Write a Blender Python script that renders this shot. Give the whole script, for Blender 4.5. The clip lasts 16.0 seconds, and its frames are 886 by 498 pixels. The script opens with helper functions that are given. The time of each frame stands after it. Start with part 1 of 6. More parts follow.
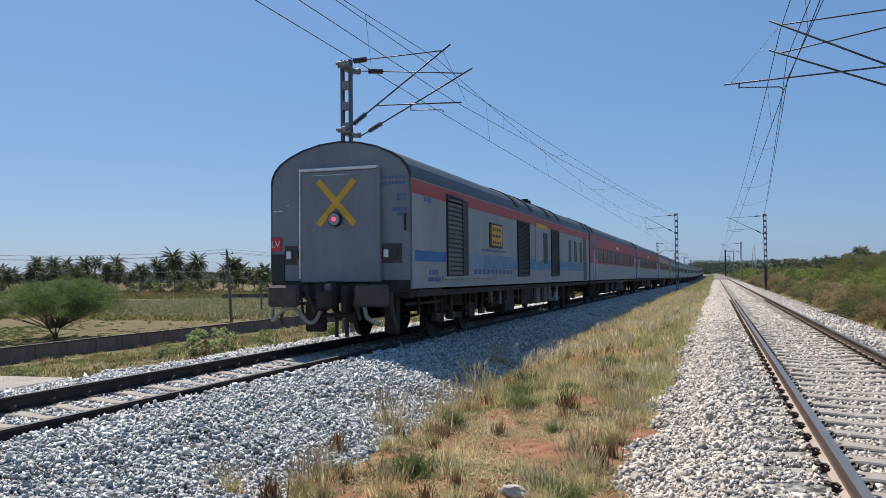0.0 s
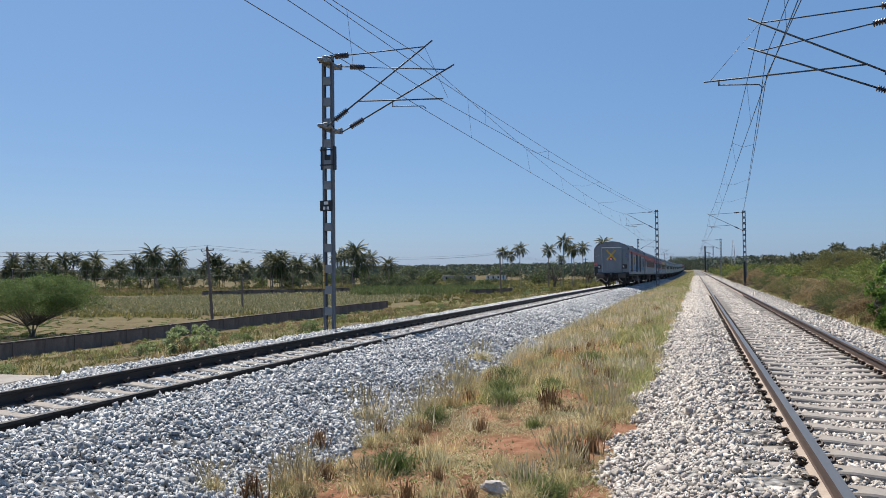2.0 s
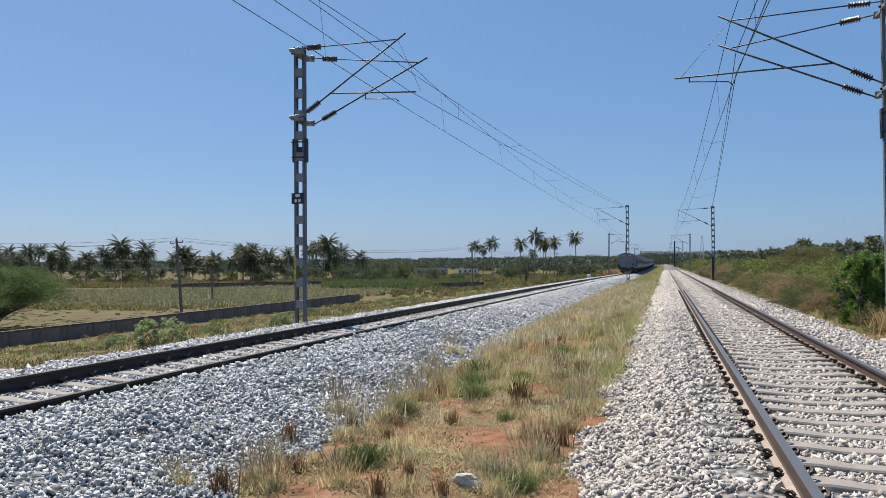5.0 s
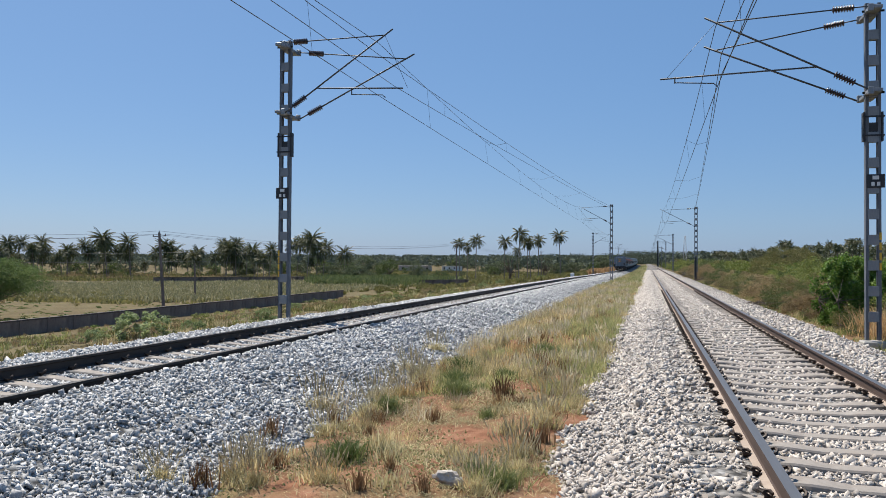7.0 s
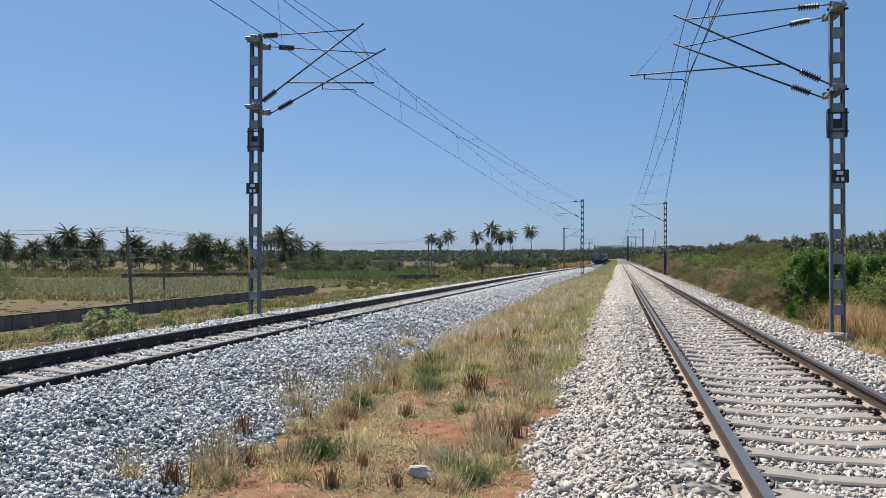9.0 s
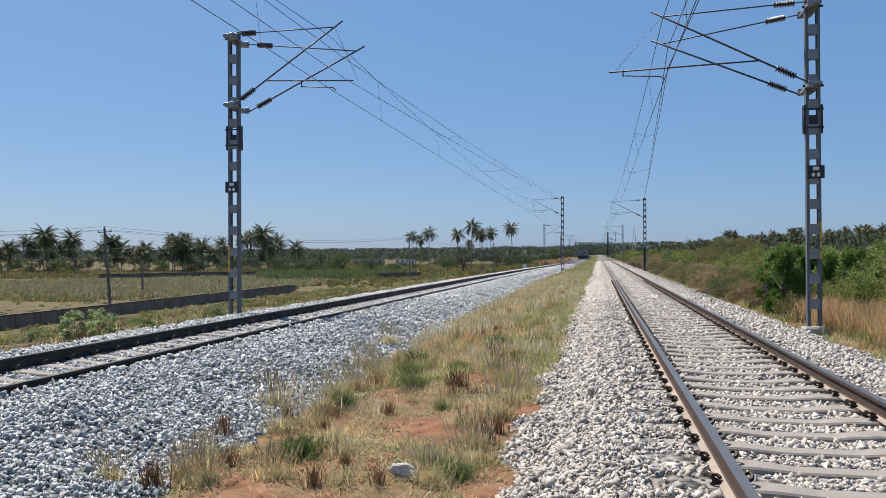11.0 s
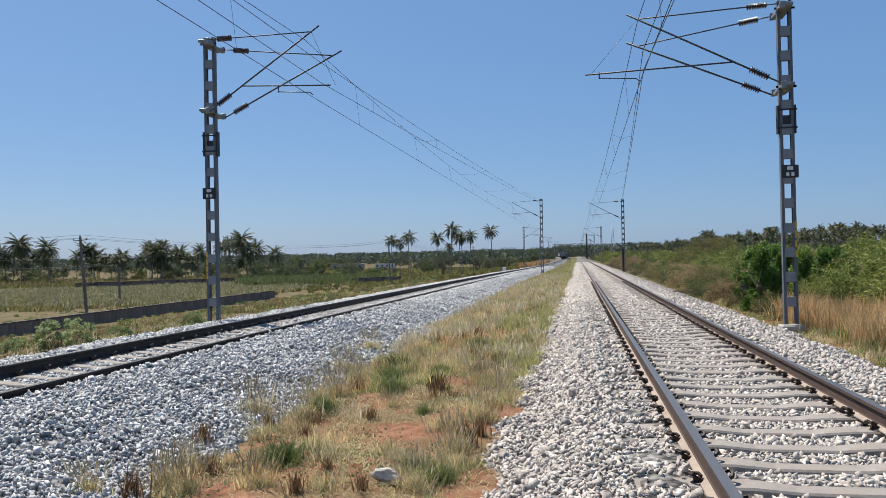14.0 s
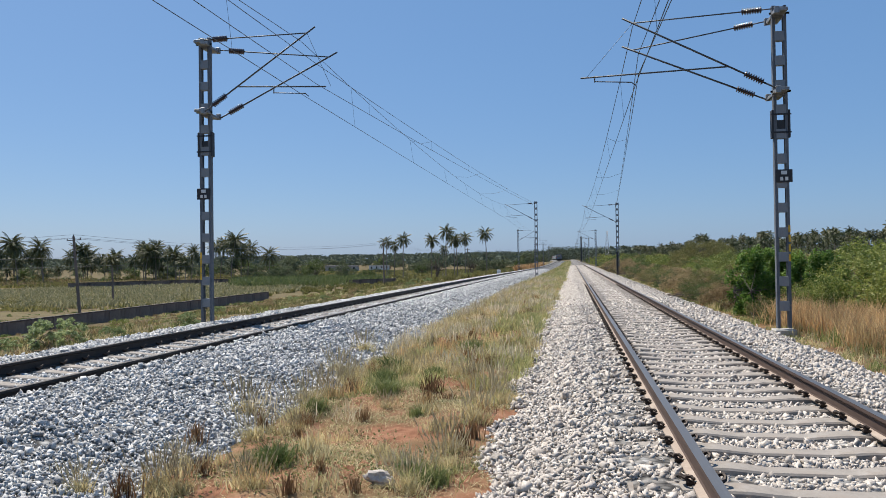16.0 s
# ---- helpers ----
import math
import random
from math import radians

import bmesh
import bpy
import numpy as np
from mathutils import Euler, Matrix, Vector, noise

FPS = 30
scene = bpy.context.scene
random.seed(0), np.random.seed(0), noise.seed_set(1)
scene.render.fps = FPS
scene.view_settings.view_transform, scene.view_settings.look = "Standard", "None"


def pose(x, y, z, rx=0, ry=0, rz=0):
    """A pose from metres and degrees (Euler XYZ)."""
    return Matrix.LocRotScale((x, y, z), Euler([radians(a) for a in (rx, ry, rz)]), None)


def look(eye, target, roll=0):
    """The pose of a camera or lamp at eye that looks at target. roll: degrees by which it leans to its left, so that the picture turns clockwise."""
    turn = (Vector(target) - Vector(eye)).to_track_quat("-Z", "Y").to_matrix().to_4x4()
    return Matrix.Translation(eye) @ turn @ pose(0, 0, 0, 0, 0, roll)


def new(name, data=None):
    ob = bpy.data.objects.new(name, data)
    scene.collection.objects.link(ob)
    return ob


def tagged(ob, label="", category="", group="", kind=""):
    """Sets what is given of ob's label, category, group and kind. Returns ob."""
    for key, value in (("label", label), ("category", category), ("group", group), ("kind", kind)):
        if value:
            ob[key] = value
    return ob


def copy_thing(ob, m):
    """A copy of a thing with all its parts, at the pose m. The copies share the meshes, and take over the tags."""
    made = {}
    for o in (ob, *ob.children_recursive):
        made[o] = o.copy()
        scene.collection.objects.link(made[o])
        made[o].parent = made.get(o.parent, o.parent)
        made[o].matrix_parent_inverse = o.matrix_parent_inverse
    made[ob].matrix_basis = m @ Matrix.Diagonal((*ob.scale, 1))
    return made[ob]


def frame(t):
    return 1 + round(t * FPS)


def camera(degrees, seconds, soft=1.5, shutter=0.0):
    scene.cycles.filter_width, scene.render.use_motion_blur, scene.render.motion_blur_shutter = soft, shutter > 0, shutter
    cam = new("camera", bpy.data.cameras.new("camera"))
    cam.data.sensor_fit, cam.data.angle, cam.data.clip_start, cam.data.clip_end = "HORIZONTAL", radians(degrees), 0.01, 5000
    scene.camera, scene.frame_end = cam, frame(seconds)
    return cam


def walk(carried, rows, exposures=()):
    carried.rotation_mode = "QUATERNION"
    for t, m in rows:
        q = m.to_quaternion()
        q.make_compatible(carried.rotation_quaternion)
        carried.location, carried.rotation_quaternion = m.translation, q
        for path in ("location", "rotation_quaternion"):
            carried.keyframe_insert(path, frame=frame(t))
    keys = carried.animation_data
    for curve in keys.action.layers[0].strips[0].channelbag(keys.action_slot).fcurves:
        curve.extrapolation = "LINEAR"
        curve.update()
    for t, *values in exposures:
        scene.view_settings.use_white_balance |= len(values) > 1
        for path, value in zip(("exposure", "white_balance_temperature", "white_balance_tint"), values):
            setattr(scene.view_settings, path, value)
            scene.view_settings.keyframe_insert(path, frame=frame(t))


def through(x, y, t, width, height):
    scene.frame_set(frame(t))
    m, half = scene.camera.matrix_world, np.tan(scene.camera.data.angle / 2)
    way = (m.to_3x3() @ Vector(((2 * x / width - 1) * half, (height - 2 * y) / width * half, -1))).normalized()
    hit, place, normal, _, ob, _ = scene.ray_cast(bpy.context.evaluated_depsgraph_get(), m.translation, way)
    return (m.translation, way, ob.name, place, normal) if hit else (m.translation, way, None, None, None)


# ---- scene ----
# ---- camera ----
EYE = (0.0, 0.0, 1.39)
cam = camera(58.5, 16.0, soft=0.6)
PAN = [
    (0.0, 18.95, 1.88, 0.61), (0.5, 18.82, 1.87, 0.55), (1.0, 18.48, 1.80, 0.62), (1.5, 18.08, 1.77, 0.65),
    (2.0, 17.64, 1.60, 0.66), (2.5, 17.23, 1.46, 0.70), (3.0, 16.78, 1.26, 0.72), (3.5, 16.37, 1.18, 0.65),
    (4.0, 16.03, 1.14, 0.60), (6.5, 14.91, 1.02, -0.15), (7.0, 14.48, 0.90, -0.34), (7.5, 14.01, 0.80, -0.32),
    (8.0, 13.47, 0.68, -0.32), (8.5, 12.91, 0.62, -0.21), (9.0, 12.45, 0.56, -0.15), (11.5, 10.77, 0.36, 0.56),
    (12.0, 10.50, 0.35, 0.86), (12.5, 10.23, 0.41, 0.94), (13.0, 10.00, 0.47, 1.06), (13.5, 9.76, 0.55, 1.11),
    (14.0, 9.61, 0.63, 1.11), (14.5, 9.50, 0.70, 1.11), (15.0, 9.35, 0.73, 1.06), (15.5, 9.28, 0.75, 1.01),
    (16.0, 9.21, 0.78, 0.76)]
walk(cam, [(t, pose(*EYE, 90 + p, r, y)) for t, y, p, r in PAN], exposures=[(0.0, 0.5), (16.0, 0.5)])

# ---- light ----
SUN_DIR = Vector((-2.2, 1.9, 4.1)).normalized()
world = bpy.data.worlds.new("sky_world")
scene.world = world
world.use_nodes = True
wn = world.node_tree
wn.nodes.clear()
sky = wn.nodes.new("ShaderNodeTexSky")
sky.sky_type, sky.sun_disc = "NISHITA", False
sky.sun_elevation = math.asin(SUN_DIR.z)
sky.sun_rotation = math.atan2(SUN_DIR.x, SUN_DIR.y)
sky.air_density, sky.dust_density, sky.ozone_density, sky.altitude = 1.0, 1.4, 3.0, 900
bg = wn.nodes.new("ShaderNodeBackground")
bg.inputs["Strength"].default_value = 0.059
wo = wn.nodes.new("ShaderNodeOutputWorld")
tone = wn.nodes.new("ShaderNodeHueSaturation")
tone.inputs["Saturation"].default_value = 1.1
wn.links.new(sky.outputs[0], tone.inputs["Color"])
even = wn.nodes.new("ShaderNodeMix")
even.data_type = "RGBA"
even.inputs[0].default_value = 0.48
even.inputs[7].default_value = (2.35, 5.0, 9.75, 1)
wn.links.new(tone.outputs[0], even.inputs[6])
wn.links.new(even.outputs[2], bg.inputs[0])
wn.links.new(bg.outputs[0], wo.inputs[0])
sun = new("sun", bpy.data.lights.new("sun", "SUN"))
sun.data.energy, sun.data.angle, sun.data.color = 4.9, radians(0.53), (1.0, 0.935, 0.84)
sun.matrix_world = look(SUN_DIR * 50, (0, 0, 0))


# ---- materials ----
def nodes_of(name):
    m = bpy.data.materials.new(name)
    m.use_nodes = True
    t = m.node_tree
    return m, t, t.nodes["Principled BSDF"]


def ramp(t, fac, stops):
    r = t.nodes.new("ShaderNodeValToRGB")
    e = r.color_ramp.elements
    while len(e) < len(stops):
        e.new(0.5)
    for el, (p, c) in zip(e, stops):
        el.position, el.color = p, (*c, 1)
    t.links.new(fac, r.inputs[0])
    return r.outputs[0]


def mixc(t, fac, a, b, mode="MIX"):
    m = t.nodes.new("ShaderNodeMix")
    m.data_type, m.blend_type = "RGBA", mode
    for sock, v in ((m.inputs[0], fac), (m.inputs[6], a), (m.inputs[7], b)):
        if isinstance(v, bpy.types.NodeSocket):
            t.links.new(v, sock)
        else:
            sock.default_value = v if not isinstance(v, tuple) else (*v, 1)
    return m.outputs[2]


def noise_of(t, scale, detail=4, stretch=(1, 1, 1), rough=0.6):
    co = t.nodes.new("ShaderNodeTexCoord")
    mp = t.nodes.new("ShaderNodeMapping")
    mp.inputs["Scale"].default_value = stretch
    t.links.new(co.outputs["Object"], mp.inputs[0])
    n = t.nodes.new("ShaderNodeTexNoise")
    n.inputs["Scale"].default_value, n.inputs["Detail"].default_value = scale, detail
    n.inputs["Roughness"].default_value = rough
    t.links.new(mp.outputs[0], n.inputs["Vector"])
    return n.outputs["Fac"]


def bumped(t, bsdf, height, strength=0.3, dist=0.02):
    b = t.nodes.new("ShaderNodeBump")
    b.inputs["Strength"].default_value, b.inputs["Distance"].default_value = strength, dist
    t.links.new(height, b.inputs["Height"])
    t.links.new(b.outputs[0], bsdf.inputs["Normal"])


def surface(name, dark, light, scale=6.0, fine=60.0, rough=0.7, metal=0.0, bump=0.2, dist=0.01, stretch=(1, 1, 1), stain=None, stain_amount=0.5, spec=0.5):
    """A weathered surface: two colours at a coarse and a fine scale, with relief and, if given, stains."""
    m, t, b = nodes_of(name)
    n1, n2 = noise_of(t, scale, 5, stretch), noise_of(t, fine, 3, stretch)
    c = ramp(t, n1, [(0.32, dark), (0.68, light)])
    c = mixc(t, 0.35, c, ramp(t, n2, [(0.3, dark), (0.7, light)]))
    if stain:
        n3 = noise_of(t, scale * 0.45, 6, stretch, 0.7)
        f = ramp(t, n3, [(0.5, (0, 0, 0)), (0.72, (stain_amount,) * 3)])
        c = mixc(t, f, c, stain)
    t.links.new(c, b.inputs["Base Color"])
    b.inputs["Roughness"].default_value, b.inputs["Metallic"].default_value = rough, metal
    b.inputs["Specular IOR Level"].default_value = spec
    if bump:
        bumped(t, b, n2, bump, dist)
    return m


def foliage(name, stops, rough=0.6, through=0.38):
    """Leaves or blades: each island its own tone."""
    m, t, b = nodes_of(name)
    g = t.nodes.new("ShaderNodeNewGeometry")
    c = ramp(t, g.outputs["Random Per Island"], stops)
    oi = t.nodes.new("ShaderNodeObjectInfo")
    c = mixc(t, 0.35, c, ramp(t, oi.outputs["Random"], [(0, stops[0][1]), (1, stops[-1][1])]))
    # whole clumps differ in tone as well as single blades
    c = mixc(t, 1.0, c, ramp(t, noise_of(t, 1.3, 3), [(0.36, (0.62, 0.66, 0.62)), (0.64, (1.0, 0.98, 0.94))]), "MULTIPLY")
    c = mixc(t, 1.0, c, (1.22, 1.22, 1.22), "MULTIPLY")
    t.links.new(c, b.inputs["Base Color"])
    b.inputs["Roughness"].default_value = rough
    b.inputs["Specular IOR Level"].default_value = 0.25
    tr = t.nodes.new("ShaderNodeBsdfTranslucent")
    t.links.new(c, tr.inputs[0])
    mx = t.nodes.new("ShaderNodeMixShader")
    mx.inputs[0].default_value = through
    out = t.nodes["Material Output"]
    t.links.new(b.outputs[0], mx.inputs[1])
    t.links.new(tr.outputs[0], mx.inputs[2])
    t.links.new(mx.outputs[0], out.inputs[0])
    return m


def stone_mat(name, stops):
    m, t, b = nodes_of(name)
    g = t.nodes.new("ShaderNodeNewGeometry")
    c = ramp(t, g.outputs["Random Per Island"], stops)
    oi = t.nodes.new("ShaderNodeObjectInfo")
    c = mixc(t, 0.25, c, ramp(t, oi.outputs["Random"], stops))
    n = noise_of(t, 45, 4)
    c = mixc(t, 0.35, c, ramp(t, n, [(0.3, stops[0][1]), (0.7, stops[-1][1])]))
    t.links.new(c, b.inputs["Base Color"])
    b.inputs["Roughness"].default_value = 0.8
    bumped(t, b, n, 0.35, 0.01)
    return m


M_STONE_GREY = stone_mat("granite_ballast", [(0.0, (0.066, 0.071, 0.08)), (0.3, (0.215, 0.221, 0.23)), (0.65, (0.475, 0.477, 0.473)), (1.0, (0.8, 0.787, 0.76))])
M_STONE_PALE = stone_mat("pale_ballast", [(0.0, (0.21, 0.175, 0.15)), (0.35, (0.39, 0.345, 0.303)), (0.7, (0.545, 0.495, 0.44)), (1.0, (0.735, 0.68, 0.612))])


def bed_mat(name, stops, dust):
    """The ballast seen as a bed: cells the size of the stones, shade painted between them."""
    m, t, b = nodes_of(name)
    co = t.nodes.new("ShaderNodeTexCoord")
    v = t.nodes.new("ShaderNodeTexVoronoi")
    v.inputs["Scale"].default_value = 11.0
    t.links.new(co.outputs["Object"], v.inputs["Vector"])
    sep = t.nodes.new("ShaderNodeSeparateColor")
    t.links.new(v.outputs["Color"], sep.inputs[0])
    c = ramp(t, sep.outputs[0], stops)
    # shade between the stones, painted in by darkening the cell edges
    gap_shade = ramp(t, v.outputs["Distance"], [(0.35, (0, 0, 0)), (0.75, (1, 1, 1))])
    c = mixc(t, gap_shade, c, (0.1, 0.1, 0.1), "MULTIPLY")
    n = noise_of(t, 0.35, 4)
    c = mixc(t, ramp(t, n, [(0.45, (0, 0, 0)), (0.75, (0.35, 0.35, 0.35))]), c, dust)
    t.links.new(c, b.inputs["Base Color"])
    b.inputs["Roughness"].default_value = 0.9
    bumped(t, b, v.outputs["Distance"], 0.8, -0.05)
    return m


# tones kept dark so the bed reads as shade under the loose stones
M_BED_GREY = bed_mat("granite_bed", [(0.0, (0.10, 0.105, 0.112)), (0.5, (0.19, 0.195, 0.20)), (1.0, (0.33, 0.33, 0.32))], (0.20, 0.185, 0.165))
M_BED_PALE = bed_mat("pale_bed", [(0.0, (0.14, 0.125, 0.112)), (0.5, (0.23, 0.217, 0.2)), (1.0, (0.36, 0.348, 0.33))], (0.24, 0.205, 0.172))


def ground_mat():
    m, t, b = nodes_of("dry_ground")
    n0, n1, n2, n3 = noise_of(t, 0.02, 5), noise_of(t, 0.25, 6), noise_of(t, 3.5, 6), noise_of(t, 40, 4)
    soil = ramp(t, n2, [(0.3, (0.14, 0.06, 0.034)), (0.5, (0.235, 0.112, 0.064)), (0.7, (0.33, 0.185, 0.115))])
    straw = ramp(t, n3, [(0.3, (0.085, 0.075, 0.034)), (0.7, (0.24, 0.205, 0.105))])
    n4 = noise_of(t, 1.1, 6)
    green = ramp(t, n2, [(0.3, (0.06, 0.055, 0.025)), (0.7, (0.165, 0.115, 0.062))])
    c = mixc(t, ramp(t, n4, [(0.44, (0, 0, 0)), (0.64, (0.72, 0.72, 0.72))]), soil, straw)
    far = mixc(t, ramp(t, n1, [(0.42, (0, 0, 0)), (0.7, (0.8, 0.8, 0.8))]), green, straw)
    # away from the railway the soil is overgrown
    g = t.nodes.new("ShaderNodeNewGeometry")
    s = t.nodes.new("ShaderNodeSeparateXYZ")
    t.links.new(g.outputs["Position"], s.inputs[0])
    ax = t.nodes.new("ShaderNodeMath")
    ax.operation = "ADD"
    ax.inputs[1].default_value = 2.5
    t.links.new(s.outputs[0], ax.inputs[0])
    ab = t.nodes.new("ShaderNodeMath")
    ab.operation = "ABSOLUTE"
    t.links.new(ax.outputs[0], ab.inputs[0])
    mr = t.nodes.new("ShaderNodeMapRange")
    mr.inputs[1].default_value, mr.inputs[2].default_value = 6.5, 10.0
    t.links.new(ab.outputs[0], mr.inputs[0])
    along = t.nodes.new("ShaderNodeMapRange")
    along.inputs[1].default_value, along.inputs[2].default_value = 60.0, 160.0
    t.links.new(s.outputs[1], along.inputs[0])
    most = t.nodes.new("ShaderNodeMath")
    most.operation = "MAXIMUM"
    t.links.new(mr.outputs[0], most.inputs[0])
    t.links.new(along.outputs[0], most.inputs[1])
    c = mixc(t, most.outputs[0], c, far)
    t.links.new(c, b.inputs["Base Color"])
    b.inputs["Roughness"].default_value = 0.95
    b.inputs["Specular IOR Level"].default_value = 0.1
    bumped(t, b, n3, 0.5, 0.03)
    return m


M_GROUND = ground_mat()
M_RAIL = surface("rail_steel", (0.046, 0.028, 0.023), (0.091, 0.061, 0.047), 3, 50, 0.8, 0.0, 0.2, 0.004, (1, 0.1, 1), spec=0.3)
M_RAIL_DARK = surface("dark_rail_steel", (0.02, 0.017, 0.016), (0.05, 0.04, 0.035), 3, 50, 0.7, 0.2, 0.2, 0.004, (1, 0.1, 1))
M_RAIL_TOP = surface("worn_rail_head", (0.120, 0.120, 0.123), (0.192, 0.192, 0.195), 6, 80, 0.5, 0.75, 0.05, 0.002, (1, 0.05, 1))
M_FOOT = surface("dusty_rail_foot", (0.26, 0.2, 0.16), (0.4, 0.33, 0.27), 5, 60, 0.85, 0.0, 0.2, 0.004)
M_SLEEPER = surface("sleeper_concrete", (0.21, 0.185, 0.16), (0.34, 0.305, 0.27), 4, 60, 0.9, 0, 0.25, 0.005, (1, 1, 1), (0.19, 0.14, 0.1), 0.7)
M_CLIP = surface("clip_iron", (0.02, 0.016, 0.014), (0.06, 0.04, 0.03), 20, 90, 0.6, 0.5, 0.1)
M_GALV = surface("galvanised_steel", (0.16, 0.175, 0.19), (0.3, 0.315, 0.33), 3, 40, 0.55, 0.35, 0.1, 0.003, (1, 1, 0.3), (0.16, 0.13, 0.11), 0.5)
# weathered mast steel, darkened to paint in the shade on the legs
M_CHANNEL_SHADED = surface("shaded_weathered_steel", (0.075, 0.085, 0.1), (0.17, 0.18, 0.195), 3, 40, 0.6, 0.2, 0.1, 0.003, (1, 1, 0.3), (0.11, 0.09, 0.08), 0.5)
M_TUBE = surface("dark_tube_steel", (0.05, 0.055, 0.06), (0.12, 0.125, 0.13), 6, 60, 0.55, 0.4, 0.05)
M_PORC = surface("brown_porcelain", (0.035, 0.02, 0.018), (0.07, 0.045, 0.04), 8, 60, 0.25, 0, 0.0)
M_WIRE = surface("wire_copper", (0.036, 0.039, 0.042), (0.078, 0.078, 0.078), 6, 60, 0.5, 0.4, 0.0)
M_CONC = surface("cast_concrete", (0.3, 0.28, 0.25), (0.45, 0.43, 0.39), 3, 50, 0.9, 0, 0.3, 0.006, (1, 1, 1), (0.17, 0.14, 0.12), 0.6)
M_WALL = surface("compound_wall", (0.115, 0.088, 0.075), (0.245, 0.195, 0.165), 0.8, 12, 0.95, 0, 0.3, 0.01, (1, 1, 0.5), (0.06, 0.046, 0.038), 0.85)
M_BLACKP = surface("black_plate", (0.015, 0.015, 0.017), (0.035, 0.035, 0.038), 5, 50, 0.6)
M_YELLOWP = surface("yellow_paint", (0.55, 0.3, 0.02), (0.75, 0.45, 0.04), 5, 40, 0.6, 0, 0.1, 0.002, (1, 1, 1), (0.35, 0.2, 0.05), 0.4)
M_REDP = surface("red_paint", (0.5, 0.02, 0.03), (0.65, 0.04, 0.05), 5, 40, 0.5)
M_WHITEP = surface("white_paint", (0.62, 0.62, 0.6), (0.8, 0.8, 0.78), 3, 30, 0.6, 0, 0.1, 0.002, (1, 1, 1), (0.45, 0.42, 0.38), 0.4)
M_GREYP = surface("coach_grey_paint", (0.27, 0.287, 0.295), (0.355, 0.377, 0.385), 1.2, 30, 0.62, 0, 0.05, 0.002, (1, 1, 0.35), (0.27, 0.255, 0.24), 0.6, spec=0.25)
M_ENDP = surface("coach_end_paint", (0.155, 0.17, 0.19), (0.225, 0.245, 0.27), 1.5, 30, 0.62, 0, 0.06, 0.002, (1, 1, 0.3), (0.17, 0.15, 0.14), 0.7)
M_ROOFP = surface("coach_roof_paint", (0.03, 0.032, 0.035), (0.065, 0.068, 0.072), 1.0, 30, 0.5, 0, 0.08, 0.003, (1, 0.4, 1), (0.05, 0.046, 0.042), 0.6)
M_COACHRED = surface("coach_red_paint", (0.36, 0.045, 0.034), (0.45, 0.068, 0.048), 1.5, 30, 0.5, 0, 0.05, 0.002, (1, 1, 0.4), (0.26, 0.08, 0.06), 0.4, spec=0.3)
M_COACHBLUE = surface("coach_blue_paint", (0.09, 0.22, 0.35), (0.16, 0.28, 0.38), 0.8, 20, 0.62, 0, 0.03, 0.002, (1, 1, 1), (0.36, 0.4, 0.42), 0.8, spec=0.25)
M_BRIGHTBLUE = surface("bright_blue_paint", (0.018, 0.120, 0.360), (0.030, 0.156, 0.420), 1.2, 20, 0.42, spec=0.25)
M_COACHBUFF = surface("coach_buff_paint", (0.42, 0.24, 0.12), (0.5, 0.3, 0.17), 1.5, 30, 0.45, spec=0.2)
M_COACHTEAL = surface("coach_teal_paint", (0.22, 0.28, 0.28), (0.3, 0.36, 0.36), 1.5, 30, 0.45, spec=0.25)
M_UNDER = surface("underframe_grime", (0.018, 0.015, 0.013), (0.06, 0.048, 0.04), 4, 40, 0.85, 0.1, 0.3, 0.006)
M_BUFFER = surface("brown_grime", (0.05, 0.038, 0.033), (0.11, 0.085, 0.075), 4, 40, 0.8, 0.1, 0.3, 0.006)
M_HOSE = surface("old_hose", (0.3, 0.25, 0.19), (0.45, 0.39, 0.31), 8, 60, 0.8)
M_LOUVRE = surface("louvre_paint", (0.11, 0.092, 0.08), (0.19, 0.162, 0.142), 3, 30, 0.7, 0, 0.1, 0.003)
M_DARKLOUVRE = surface("dark_louvre_paint", (0.035, 0.037, 0.04), (0.08, 0.08, 0.085), 3, 30, 0.6, 0, 0.1, 0.003)
M_BLUEWRITE = surface("blue_lettering", (0.06, 0.1, 0.25), (0.1, 0.15, 0.32), 10, 60, 0.6)


def glow(name, col, power):
    m, t, b = nodes_of(name)
    b.inputs["Base Color"].default_value = (*col, 1)
    b.inputs["Emission Color"].default_value = (*col, 1)
    b.inputs["Emission Strength"].default_value = power
    return m


M_TAILLIGHT = glow("tail_light_red", (1.0, 0.05, 0.12), 1.3)


def glass_mat():
    m, t, b = nodes_of("dark_window_glass")
    n = noise_of(t, 2.0, 3)
    t.links.new(ramp(t, n, [(0.3, (0.008, 0.009, 0.011)), (0.7, (0.02, 0.022, 0.025))]), b.inputs["Base Color"])
    b.inputs["Roughness"].default_value = 0.3
    b.inputs["Specular IOR Level"].default_value = 0.06
    return m


M_GLASS = glass_mat()
M_BARK = surface("bark", (0.08, 0.06, 0.045), (0.19, 0.15, 0.115), 3, 30, 0.95, 0, 0.5, 0.02, (1, 1, 0.4))
M_PALMBARK = surface("palm_bark", (0.13, 0.11, 0.09), (0.26, 0.225, 0.19), 2, 30, 0.95, 0, 0.5, 0.02, (1, 1, 3))
M_PALMLEAF = foliage("palm_fronds", [(0, (0.022, 0.037, 0.015)), (0.55, (0.05, 0.072, 0.026)), (0.88, (0.09, 0.112, 0.042)), (1, (0.2, 0.165, 0.08))], 0.5, 0.2)
